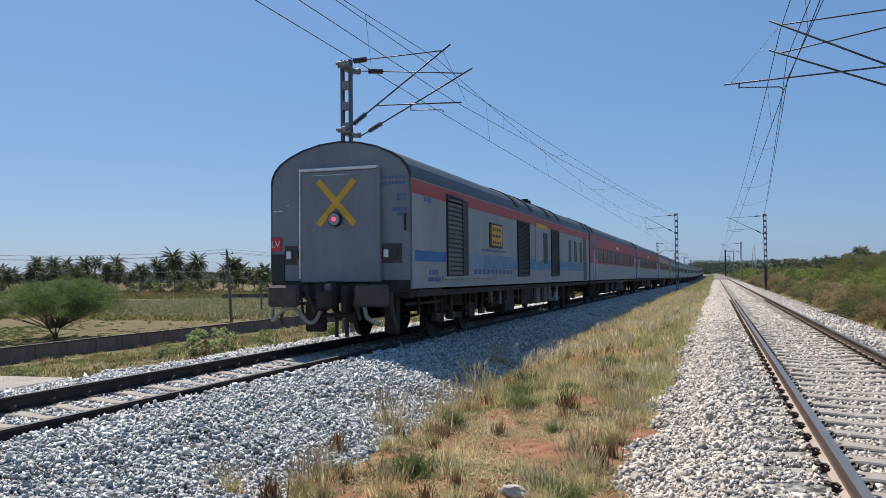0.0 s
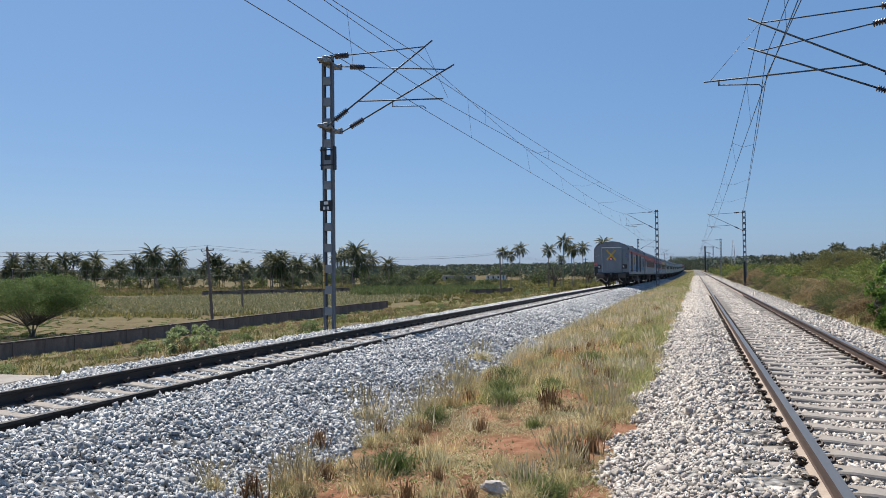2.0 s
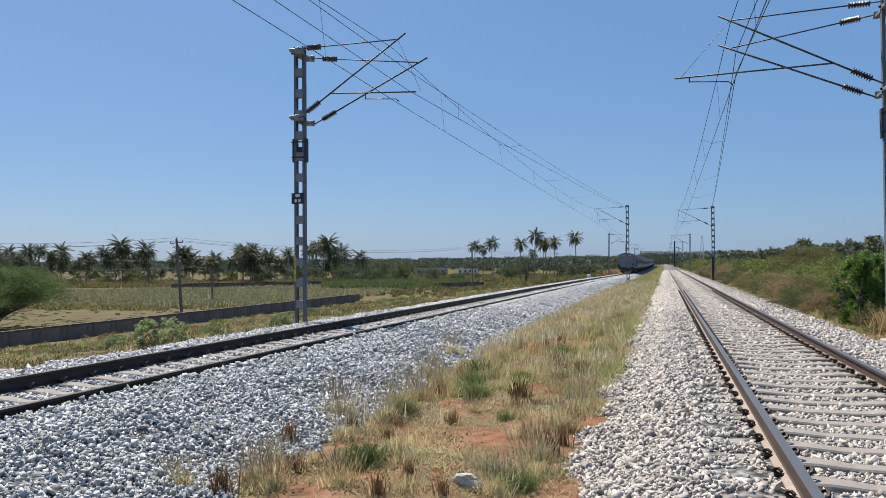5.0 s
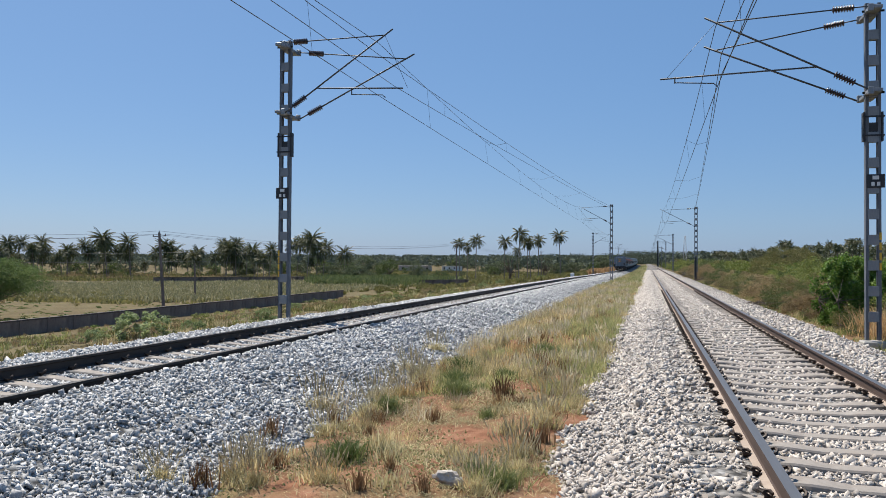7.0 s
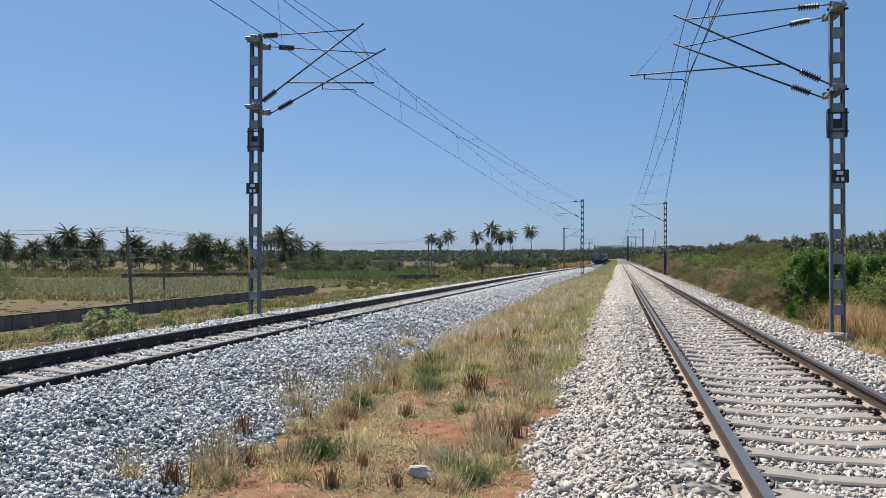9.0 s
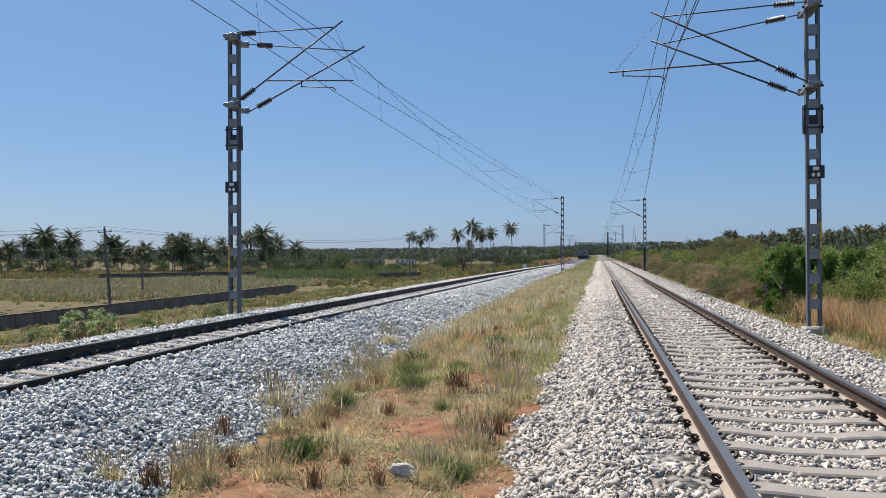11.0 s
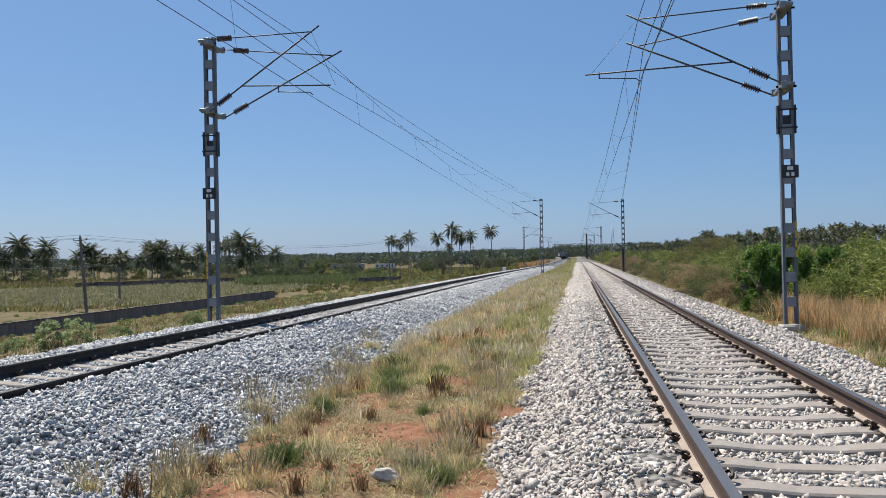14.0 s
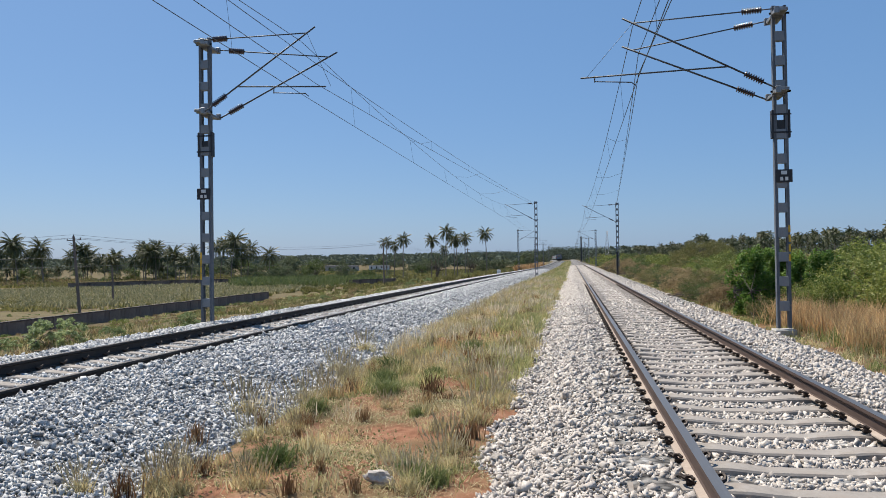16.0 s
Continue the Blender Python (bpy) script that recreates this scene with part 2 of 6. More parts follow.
M_LEAF_DARK = foliage("thorn_tree_leaves", [(0, (0.05, 0.078, 0.026)), (0.6, (0.095, 0.13, 0.042)), (1, (0.16, 0.185, 0.068))])
M_LEAF_BRIGHT = foliage("bright_leaves", [(0, (0.052, 0.112, 0.019)), (0.5, (0.11, 0.205, 0.035)), (1, (0.24, 0.33, 0.08))], 0.5)
M_LEAF_OLIVE = foliage("olive_scrub_leaves", [(0, (0.090, 0.096, 0.032)), (0.5, (0.169, 0.164, 0.058)), (1, (0.300, 0.255, 0.106))])
M_LEAF_YELLOW = foliage("yellowing_leaves", [(0, (0.08, 0.125, 0.026)), (0.5, (0.17, 0.22, 0.05)), (1, (0.36, 0.35, 0.11))], 0.55)
M_DRY = foliage("dry_grass", [(0, (0.28, 0.205, 0.1)), (0.35, (0.49, 0.395, 0.205)), (0.7, (0.66, 0.56, 0.32)), (1, (0.82, 0.72, 0.47))], 0.8, 0.42)
M_RUST = foliage("rust_brown_grass", [(0, (0.26, 0.135, 0.07)), (0.5, (0.52, 0.32, 0.16)), (1, (0.74, 0.55, 0.3))], 0.8, 0.4)
M_GREEN = foliage("green_grass", [(0, (0.125, 0.165, 0.05)), (0.45, (0.27, 0.31, 0.1)), (0.8, (0.48, 0.46, 0.2)), (1, (0.64, 0.57, 0.33))], 0.7, 0.42)
M_CROP = foliage("field_crop", [(0, (0.075, 0.085, 0.032)), (0.45, (0.165, 0.165, 0.065)), (0.8, (0.33, 0.29, 0.155)), (1, (0.54, 0.48, 0.32))], 0.8, 0.3)
M_LEAF_PALE = foliage("pale_milkweed_leaves", [(0, (0.11, 0.155, 0.055)), (0.5, (0.22, 0.28, 0.11)), (1, (0.42, 0.46, 0.25))])
# leaf green greyed and lightened to paint in the haze of distance
M_LEAF_FAR_HAZE = foliage("haze_greyed_leaves", [(0, (0.078, 0.098, 0.058)), (0.6, (0.12, 0.145, 0.08)), (1, (0.185, 0.2, 0.11))], 0.8, 0.25)
M_SEED = foliage("feathery_seed_heads", [(0, (0.3, 0.24, 0.155)), (0.5, (0.52, 0.44, 0.31)), (1, (0.76, 0.68, 0.52))], 0.9, 0.45)
M_MAIZE = foliage("green_maize_leaves", [(0, (0.06, 0.09, 0.03)), (0.5, (0.11, 0.15, 0.05)), (1, (0.24, 0.25, 0.11))], 0.6, 0.3)
M_TAN_SCRUB = foliage("tan_dry_scrub", [(0, (0.16, 0.105, 0.06)), (0.5, (0.33, 0.235, 0.13)), (1, (0.5, 0.4, 0.23))], 0.85, 0.35)
M_CLUMP = foliage("clump_grass", [(0, (0.07, 0.105, 0.035)), (0.5, (0.14, 0.19, 0.06)), (1, (0.32, 0.33, 0.14))], 0.6, 0.35)
# bluish grey leaf tones carry the haze of the far tree belts
M_LEAF_HAZE = foliage("haze_tinted_leaves", [(0, (0.068, 0.085, 0.066)), (0.6, (0.092, 0.112, 0.085)), (1, (0.125, 0.145, 0.105))], 0.9, 0.2)
M_LEAF_ACACIA = foliage("acacia_leaves", [(0, (0.08, 0.125, 0.042)), (0.6, (0.15, 0.205, 0.068)), (1, (0.24, 0.285, 0.11))], 0.7, 0.4)
M_RUST_DARK = foliage("withered_dark_stems", [(0, (0.07, 0.035, 0.022)), (0.5, (0.17, 0.09, 0.05)), (1, (0.36, 0.22, 0.12))], 0.8, 0.3)
M_LITTER = foliage("straw_litter", [(0, (0.12, 0.09, 0.045)), (0.5, (0.31, 0.26, 0.13)), (1, (0.6, 0.52, 0.32))], 0.85, 0.2)


# ---- building helpers ----
def mesh_of(name, bm, mat, smooth=False):
    me = bpy.data.meshes.new(name)
    bmesh.ops.recalc_face_normals(bm, faces=bm.faces)
    bm.to_mesh(me)
    bm.free()
    for mm in (mat if isinstance(mat, (list, tuple)) else [mat]):
        me.materials.append(mm)
    if smooth:
        me.polygons.foreach_set("use_smooth", [True] * len(me.polygons))
    return me


def part(name, bm, material, parent, label="", smooth=False):
    """Links a bmesh as one mesh object under a thing or a part."""
    ob = new(name, mesh_of(name, bm, material, smooth))
    ob.parent = parent
    if label:
        ob["label"] = label
    return ob


def shared(name, me, parent, m, label=""):
    ob = new(name, me)
    ob.parent = parent
    ob.matrix_basis = m
    if label:
        ob["label"] = label
    return ob


def thing(name, label, category, m=None, group="", kind=""):
    ob = new(name)
    if m is not None:
        ob.matrix_basis = m
    return tagged(ob, label, category, group, kind)


def box(bm, x0, x1, y0, y1, z0, z1, bevel=0.0):
    b = bmesh.new()
    v = [b.verts.new((x, y, z)) for x in (x0, x1) for y in (y0, y1) for z in (z0, z1)]
    for f in ((0, 1, 3, 2), (4, 6, 7, 5), (0, 4, 5, 1), (2, 3, 7, 6), (0, 2, 6, 4), (1, 5, 7, 3)):
        b.faces.new([v[i] for i in f])
    if bevel:
        bmesh.ops.bevel(b, geom=list(b.edges), offset=bevel, segments=1, affect="EDGES")
    me = bpy.data.meshes.new("tmp")
    b.to_mesh(me)
    b.free()
    bm.from_mesh(me)
    bpy.data.meshes.remove(me)
    return bm


def tube(bm, pts, radii, seg=8, cap=True):
    """A round bar along points; radii one or one a point."""
    pts = [Vector(p) for p in pts]
    if not isinstance(radii, (list, tuple)):
        radii = [radii] * len(pts)
    rings = []
    for i, p in enumerate(pts):
        d = (pts[min(i + 1, len(pts) - 1)] - pts[max(i - 1, 0)]).normalized()
        side = d.cross(Vector((0, 0, 1)) if abs(d.z) < 0.95 else Vector((1, 0, 0))).normalized()
        up = side.cross(d)
        rings.append([bm.verts.new(p + radii[i] * (math.cos(a) * side + math.sin(a) * up)) for a in [2 * math.pi * k / seg for k in range(seg)]])
    for a, b in zip(rings, rings[1:]):
        for k in range(seg):
            bm.faces.new((a[k], a[(k + 1) % seg], b[(k + 1) % seg], b[k]))
    if cap:
        bm.faces.new(rings[0][::-1])
        bm.faces.new(rings[-1])
    return bm


def sweep(bm, outline, y_rows):
    """A closed outline of (x, z), carried along rows of (y, dx, dz)."""
    rings = [[bm.verts.new((x + dx, y, z + dz)) for x, z in outline] for y, dx, dz in y_rows]
    n = len(outline)
    for a, b in zip(rings, rings[1:]):
        for k in range(n):
            bm.faces.new((a[k], b[k], b[(k + 1) % n], a[(k + 1) % n]))
    bm.faces.new(rings[0])
    bm.faces.new(rings[-1][::-1])
    return bm


def mesh_np(name, verts, tris, mat):
    """A mesh out of arrays of vertices and triangles."""
    me = bpy.data.meshes.new(name)
    me.vertices.add(len(verts))
    me.vertices.foreach_set("co", np.asarray(verts, np.float32).ravel())
    me.loops.add(tris.size)
    me.loops.foreach_set("vertex_index", np.asarray(tris, np.int32).ravel())
    me.polygons.add(len(tris))
    me.polygons.foreach_set("loop_start", np.arange(0, tris.size, 3, dtype=np.int32))
    me.polygons.foreach_set("loop_total", np.full(len(tris), 3, np.int32))
    me.materials.append(mat)
    me.update(calc_edges=True)
    me.validate()
    return me


RNG = np.random.default_rng(7)


def blades(base, height, width, lean, bend=0.5):
    """Grass blades: two vertices at the foot, two half-way, one tip; returns vertices and triangles."""
    n = len(base)
    az, la = RNG.uniform(0, 2 * np.pi, n), RNG.uniform(0, 2 * np.pi, n)
    side = np.stack([np.cos(az), np.sin(az), np.zeros(n)], 1) * (width / 2)[:, None]
    out = np.stack([np.cos(la), np.sin(la), np.zeros(n)], 1) * (lean * height)[:, None]
    up = np.stack([np.zeros(n), np.zeros(n), height], 1)
    mid = base + up * 0.55 + out * (0.55 - 0.25 * bend)
    tip = base + up * (1 - 0.3 * lean)[:, None] + out
    v = np.stack([base - side, base + side, mid - side * 0.75, mid + side * 0.75, tip], 1).reshape(-1, 3)
    k = np.arange(n)[:, None, None] * 5
    t = (np.array([[0, 1, 3], [0, 3, 2], [2, 3, 4]])[None] + k).reshape(-1, 3)
    return v, t


def leaf_cloud(centres, size, aspect=0.55, droop=0.0):
    """Leaves as bent diamonds of four triangles at the given places."""
    n = len(centres)
    d = RNG.normal(size=(n, 3))
    d[:, 2] = d[:, 2] * 0.6 - droop
    d /= np.linalg.norm(d, axis=1)[:, None]
    s = np.cross(d, RNG.normal(size=(n, 3)))
    s /= np.linalg.norm(s, axis=1)[:, None]
    w = np.cross(d, s)
    L = (size * RNG.uniform(0.6, 1.4, n))[:, None]
    v = np.stack([centres - d * L / 2, centres + s * L * aspect / 2 + w * L * 0.08, centres + d * L / 2, centres - s * L * aspect / 2 + w * L * 0.08], 1).reshape(-1, 3)
    k = np.arange(n)[:, None, None] * 4
    t = (np.array([[0, 1, 2], [0, 2, 3]])[None] + k).reshape(-1, 3)
    return v, t


# ---- the lie of the land ----
LEFT_Y = np.array([-200, 0, 30, 60, 100, 150, 220, 290, 370, 490, 600, 900.0])
LEFT_X = np.array([-7.35, -7.35, -7.35, -7.35, -7.35, -7.35, -7.35, -7.2, -7.1, -7.4, -9.0, -20])
LEFT_Z = np.array([-0.02, -0.02, -0.1, -0.2, -0.4, -0.72, -0.95, -1.0, -0.75, -0.3, -0.1, -0.1])
FINE_Y = np.arange(-200, 901, 5.0)


def smoothed(v):
    f = np.interp(FINE_Y, LEFT_Y, v)
    k = np.hanning(13)
    return np.convolve(np.pad(f, 6, mode="edge"), k / k.sum(), "valid")


FINE_X, FINE_Z = smoothed(LEFT_X), smoothed(LEFT_Z)
RIGHT_X, GAUGE = 1.735, 1.745


def left_x(y):
    return np.interp(y, FINE_Y, FINE_X)


def left_z(y):
    return np.interp(y, FINE_Y, FINE_Z)


GX = np.array([-4000, -60, -45, -35, -20, -12, -10.2, -4.2, -3.6, -0.9, 0, 4.3, 6, 10, 30, 4000.0])
GZ = np.array([-4.6, -4.6, -4.5, -3.6, -1.5, -0.72, -0.66, -0.66, -0.55, -0.5, -0.6, -0.66, -0.62, -0.85, -0.9, -0.9])


def ground_z(x, y):
    """The height of the ground sheet, which dips along with the far track."""
    x, y = np.asarray(x, float), np.asarray(y, float)
    near = np.interp(x, [-60, -30, -14, -4, -1.5], [0, 0.5, 1, 1, 0])
    lumps = 0.05 * np.sin(x * 1.9 + 0.7 * np.sin(y * 0.8)) * np.sin(y * 1.3 + np.sin(x * 0.9)) + 0.03 * np.sin(x * 4.1 + y * 3.3)
    lumps = lumps * np.interp(x, [-11, -9, -4.2, -3.2, -1.2, -0.8, 5, 6.5], [1, 0.2, 0.2, 1, 1, 0.2, 0.2, 1])
    return np.interp(x, GX, GZ) + near * (left_z(y) + 0.02) + lumps


gx = np.unique(np.concatenate([[-4000, -2500, -1500, -900, -500, -300, -200, -140, -100, -75], np.arange(-60, -12, 2.0), np.arange(-12, 12.01, 0.4), np.arange(13, 40, 3.0), [45, 60, 90, 140, 220, 400, 800, 1500, 2500, 4000]]))
gy = np.unique(np.concatenate([[-400, -150, -60, -25, -10], np.arange(-4, 40, 0.5), np.arange(40, 120, 3.0), np.arange(120, 400, 20.0), [450, 550, 700, 1000, 1500, 2500, 4500]]))
XX, YY = np.meshgrid(gx, gy)
gv = np.stack([XX.ravel(), YY.ravel(), ground_z(XX, YY).ravel()], 1)
ii = (np.arange(len(gy) - 1)[:, None] * len(gx) + np.arange(len(gx) - 1)[None]).ravel()
gt = np.concatenate([np.stack([ii, ii + 1, ii + len(gx) + 1], 1), np.stack([ii, ii + len(gx) + 1, ii + len(gx)], 1)])
tagged(new("ground", mesh_np("ground", gv, gt, M_GROUND)), "dry reddish soil with straw and sparse green growth", "ground", kind="structure")

# ballast beds: rows of (offset from the track's centre, height below the rail's top)
BED_LEFT = np.array([(-4.1, -0.8), (-3.6, -0.5), (-3.1, -0.3), (-2.2, -0.2), (-1.6, -0.19), (-0.9, -0.22), (0, -0.24), (0.75, -0.225), (0.97, -0.09), (1.3, -0.05), (2.0, -0.11), (2.9, -0.34), (3.6, -0.5), (4.2, -0.78)])
BED_RIGHT = np.array([(-3.0, -0.75), (-2.55, -0.52), (-2.1, -0.4), (-1.75, -0.24), (-1.45, -0.19), (-0.95, -0.19), (-0.8, -0.235), (0, -0.245), (0.8, -0.235), (1.0, -0.2), (1.5, -0.2), (2.1, -0.28), (3.1, -0.56), (3.5, -0.8)])


def bed_z(x, y, left):
    c, z0, prof = (left_x(y), left_z(y), BED_LEFT) if left else (RIGHT_X, 0.0, BED_RIGHT)
    edge = 0.12 * np.sin(np.asarray(y) * 1.7) + 0.08 * np.sin(np.asarray(y) * 4.3 + 1)
    off = np.asarray(x) - c
    off = off - np.sign(off) * edge * (np.abs(off) > 2.3)
    return np.interp(off, prof[:, 0], prof[:, 1]) + z0


def bed(name, left, mat, label):
    prof = BED_LEFT if left else BED_RIGHT
    ys = np.concatenate([np.arange(-40, 0, 4.0), np.arange(0, 60, 0.5), np.arange(60, 300, 5.0), np.arange(300, 901, 25.0)])
    offs = np.linspace(prof[0, 0], prof[-1, 0], 34)
    X = offs[None] + (left_x(ys)[:, None] if left else RIGHT_X)
    Yg = np.repeat(ys[:, None], len(offs), 1)
    X = X + 0 * Yg
    Z = bed_z(X, Yg, left) + RNG.normal(0, 0.012, X.shape)
    v = np.stack([X.ravel(), Yg.ravel(), Z.ravel()], 1)
    i = (np.arange(len(ys) - 1)[:, None] * len(offs) + np.arange(len(offs) - 1)[None]).ravel()
    t = np.concatenate([np.stack([i, i + 1, i + len(offs) + 1], 1), np.stack([i, i + len(offs) + 1, i + len(offs)], 1)])
    return tagged(new(name, mesh_np(name, v, t, mat)), label, "ballast", kind="structure")


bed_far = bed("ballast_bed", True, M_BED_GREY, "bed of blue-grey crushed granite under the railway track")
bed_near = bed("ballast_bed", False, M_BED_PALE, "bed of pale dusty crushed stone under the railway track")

# ---- tracks ----
HEAD = [(-0.036, 0), (0.036, 0), (0.038, -0.03), (0.03, -0.042), (0.01, -0.055), (0.009, -0.14), (0.02, -0.15), (0.075, -0.162), (0.075, -0.174), (-0.075, -0.174), (-0.075, -0.162), (-0.02, -0.15), (-0.009, -0.14), (-0.01, -0.055), (-0.03, -0.042), (-0.038, -0.03)]


def track(left):
    tr = thing("railway_track", "broad gauge track of dark rails on concrete sleepers" if left else "broad gauge track of rusty shiny-topped rails on concrete sleepers", "railway track", kind="structure")
    ys = np.concatenate([np.arange(-40, 60, 5.0), np.arange(60, 901, 10.0)])
    for s in (-1, 1):
        bm = bmesh.new()
        rows = [(y, (left_x(y) if left else RIGHT_X) + s * GAUGE / 2, left_z(y) if left else 0.0) for y in ys]
        sweep(bm, HEAD, rows)
        for f in bm.faces:
            zs = [v.co.z - (left_z(v.co.y) if left else 0) for v in f.verts]
            if len(f.verts) == 4 and min(zs) > -0.012:
                f.material_index = 1
            elif len(f.verts) == 4 and max(zs) < -0.145:
                f.material_index = 2
        part("rail", bm, [M_RAIL_DARK, M_RAIL_DARK, M_RAIL_DARK] if left else [M_RAIL, M_RAIL_TOP, M_FOOT], tr, "dark steel rail" if left else "rusty steel rail with a bright running surface")
    # concrete sleepers: waisted, sloped at the ends
    bm = bmesh.new()
    out = []
    for x, hw, zt in ((-1.37, 0.115, -0.02), (-1.1, 0.12, 0.0), (-0.6, 0.12, 0.0), (-0.3, 0.1, -0.03), (0.3, 0.1, -0.03), (0.6, 0.12, 0.0), (1.1, 0.12, 0.0), (1.37, 0.115, -0.02)):
        out.append([bm.verts.new((x, yy, zz)) for yy, zz in ((-hw - 0.02, -0.2), (-hw, zt - 0.015), (-hw + 0.015, zt), (hw - 0.015, zt), (hw, zt - 0.015), (hw + 0.02, -0.2))])
    for a, b in zip(out, out[1:]):
        for k in range(6):
            bm.faces.new((a[k], a[(k + 1) % 6], b[(k + 1) % 6], b[k]))
    bm.faces.new(out[0])
    bm.faces.new(out[-1][::-1])
    sleeper = mesh_of("sleeper", bm, M_SLEEPER)
    bm = bmesh.new()
    ring = [(0.1 + 0.05 * math.cos(a), 0.055 * math.sin(a), 0.045 + 0.02 * math.cos(a) + 0.015 * math.sin(2 * a)) for a in np.linspace(-2.8, 2.8, 11)]
    tube(bm, ring, 0.014, 5)
    box(bm, 0.06, 0.11, -0.022, 0.022, 0.0, 0.035, 0.005)
    clip = mesh_of("rail_clip", bm, M_CLIP)
    pitch = 0.6
    for k in range(-6, 260):
        y = k * pitch + 0.25 + RNG.normal(0, 0.012)
        c, z0 = (float(left_x(y)), float(left_z(y))) if left else (RIGHT_X, 0.0)
        shared("sleeper", sleeper, tr, pose(c, y, z0 - 0.178 + RNG.normal(0, 0.004), 0, 0, RNG.normal(0, 0.5)))
        if 2 < k < 76:
            for s in (-1, 1):
                for q in (0, 180):
                    shared("rail_clip", clip, tr, pose(c + s * GAUGE / 2, y, z0 - 0.176, 0, 0, q))
    return tr


track(True)
track(False)


# ---- ballast stones ----
def stone_shapes(n):
    """Angular lumps: skewed blocks with uneven corners."""
    base = np.array([(x, y, z) for x in (-1, 1) for y in (-1, 1) for z in (-1, 1)], float) * 0.72
    quads = ((0, 1, 3, 2), (4, 6, 7, 5), (0, 4, 5, 1), (2, 3, 7, 6), (0, 2, 6, 4), (1, 5, 7, 3))
    tri = np.array([t for f in quads for t in ((f[0], f[1], f[2]), (f[0], f[2], f[3]))])
    v = (base[None] + RNG.uniform(-0.5, 0.5, (n, 8, 3))) * RNG.uniform((0.8, 0.6, 0.35), (1.7, 1.2, 0.75), (n, 3))[:, None]
    q = RNG.normal(size=(n, 4))
    q /= np.linalg.norm(q, axis=1)[:, None]
    w, x, y, z = q.T
    R = np.stack([np.stack([1 - 2 * (y * y + z * z), 2 * (x * y - z * w), 2 * (x * z + y * w)], 1), np.stack([2 * (x * y + z * w), 1 - 2 * (x * x + z * z), 2 * (y * z - x * w)], 1), np.stack([2 * (x * z - y * w), 2 * (y * z + x * w), 1 - 2 * (x * x + y * y)], 1)], 1)
    return np.einsum("nij,nkj->nki", R, v), tri


def scatter_stones(left, mat, parent, name, per_m2):
    prof = BED_LEFT if left else BED_RIGHT
    lo, hi = prof[0, 0] + 0.3, prof[-1, 0] - 0.25
    X, Yp, S = [], [], []
    for y0, y1, dens, size in ((3.5, 10, 2.5, 0.0205), (10, 16, 1.7, 0.0235), (16, 28, 1.2, 0.0265)):
        n = int((y1 - y0) * (hi - lo) * per_m2 * dens)
        X.append(RNG.uniform(lo, hi, n)), Yp.append(RNG.uniform(y0, y1, n)), S.append(size * RNG.lognormal(0, 0.24, n))
    off, y, s = np.concatenate(X), np.concatenate(Yp), np.concatenate(S)
    c = left_x(y) if left else RIGHT_X
    x = off + c
    z = bed_z(x, y, left) + s * RNG.uniform(-0.6, 1.1, len(s)) * np.where(np.abs(off) < 0.8, 0.6, 1.0)
    rail = np.minimum(np.abs(off - GAUGE / 2), np.abs(off + GAUGE / 2)) < 0.1
    phase = (y - 0.25) / 0.6
    on_sleeper = (np.abs(phase - np.round(phase)) * 0.6 < 0.15) & (np.abs(off) < 1.4)
    seen = (x > -1.35 * y - 1) & (x < 0.55 * y + 1.5) & ~rail & ~(on_sleeper & (RNG.random(len(s)) < (0.97 if left else 0.93)))
    if left:
        seen &= ~((off < -1.0) & (off > -1.5) & (RNG.random(len(s)) < 0.3))
    else:
        seen &= ~((np.abs(off) < 0.8) & on_sleeper & (RNG.random(len(s)) < 0.88))
    x, y, z, s = x[seen], y[seen], z[seen], s[seen]
    v, tri = stone_shapes(len(s))
    v = v * s[:, None, None]
    pick = np.where((y > 5.6) & (y < 8.0))[0][:300]
    rest = np.setdiff1d(np.arange(len(s)), pick)
    vv = v[rest] + np.stack([x, y, z], 1)[rest][:, None]
    tt = tri[None] + (np.arange(len(rest)) * 8)[:, None, None]
    ob = new(name, mesh_np(name, vv.reshape(-1, 3), tt.reshape(-1, 3), mat))
    ob.parent = parent
    tagged(ob, kind="stuff")
    kinds = [mesh_np("ballast_stone", v[i], tri, mat) for i in pick[:14]]
    for j, i in enumerate(pick):
        shared("ballast_stone", kinds[j % len(kinds)], parent, pose(x[i], y[i], z[i], 0, 0, float(RNG.uniform(0, 360))))


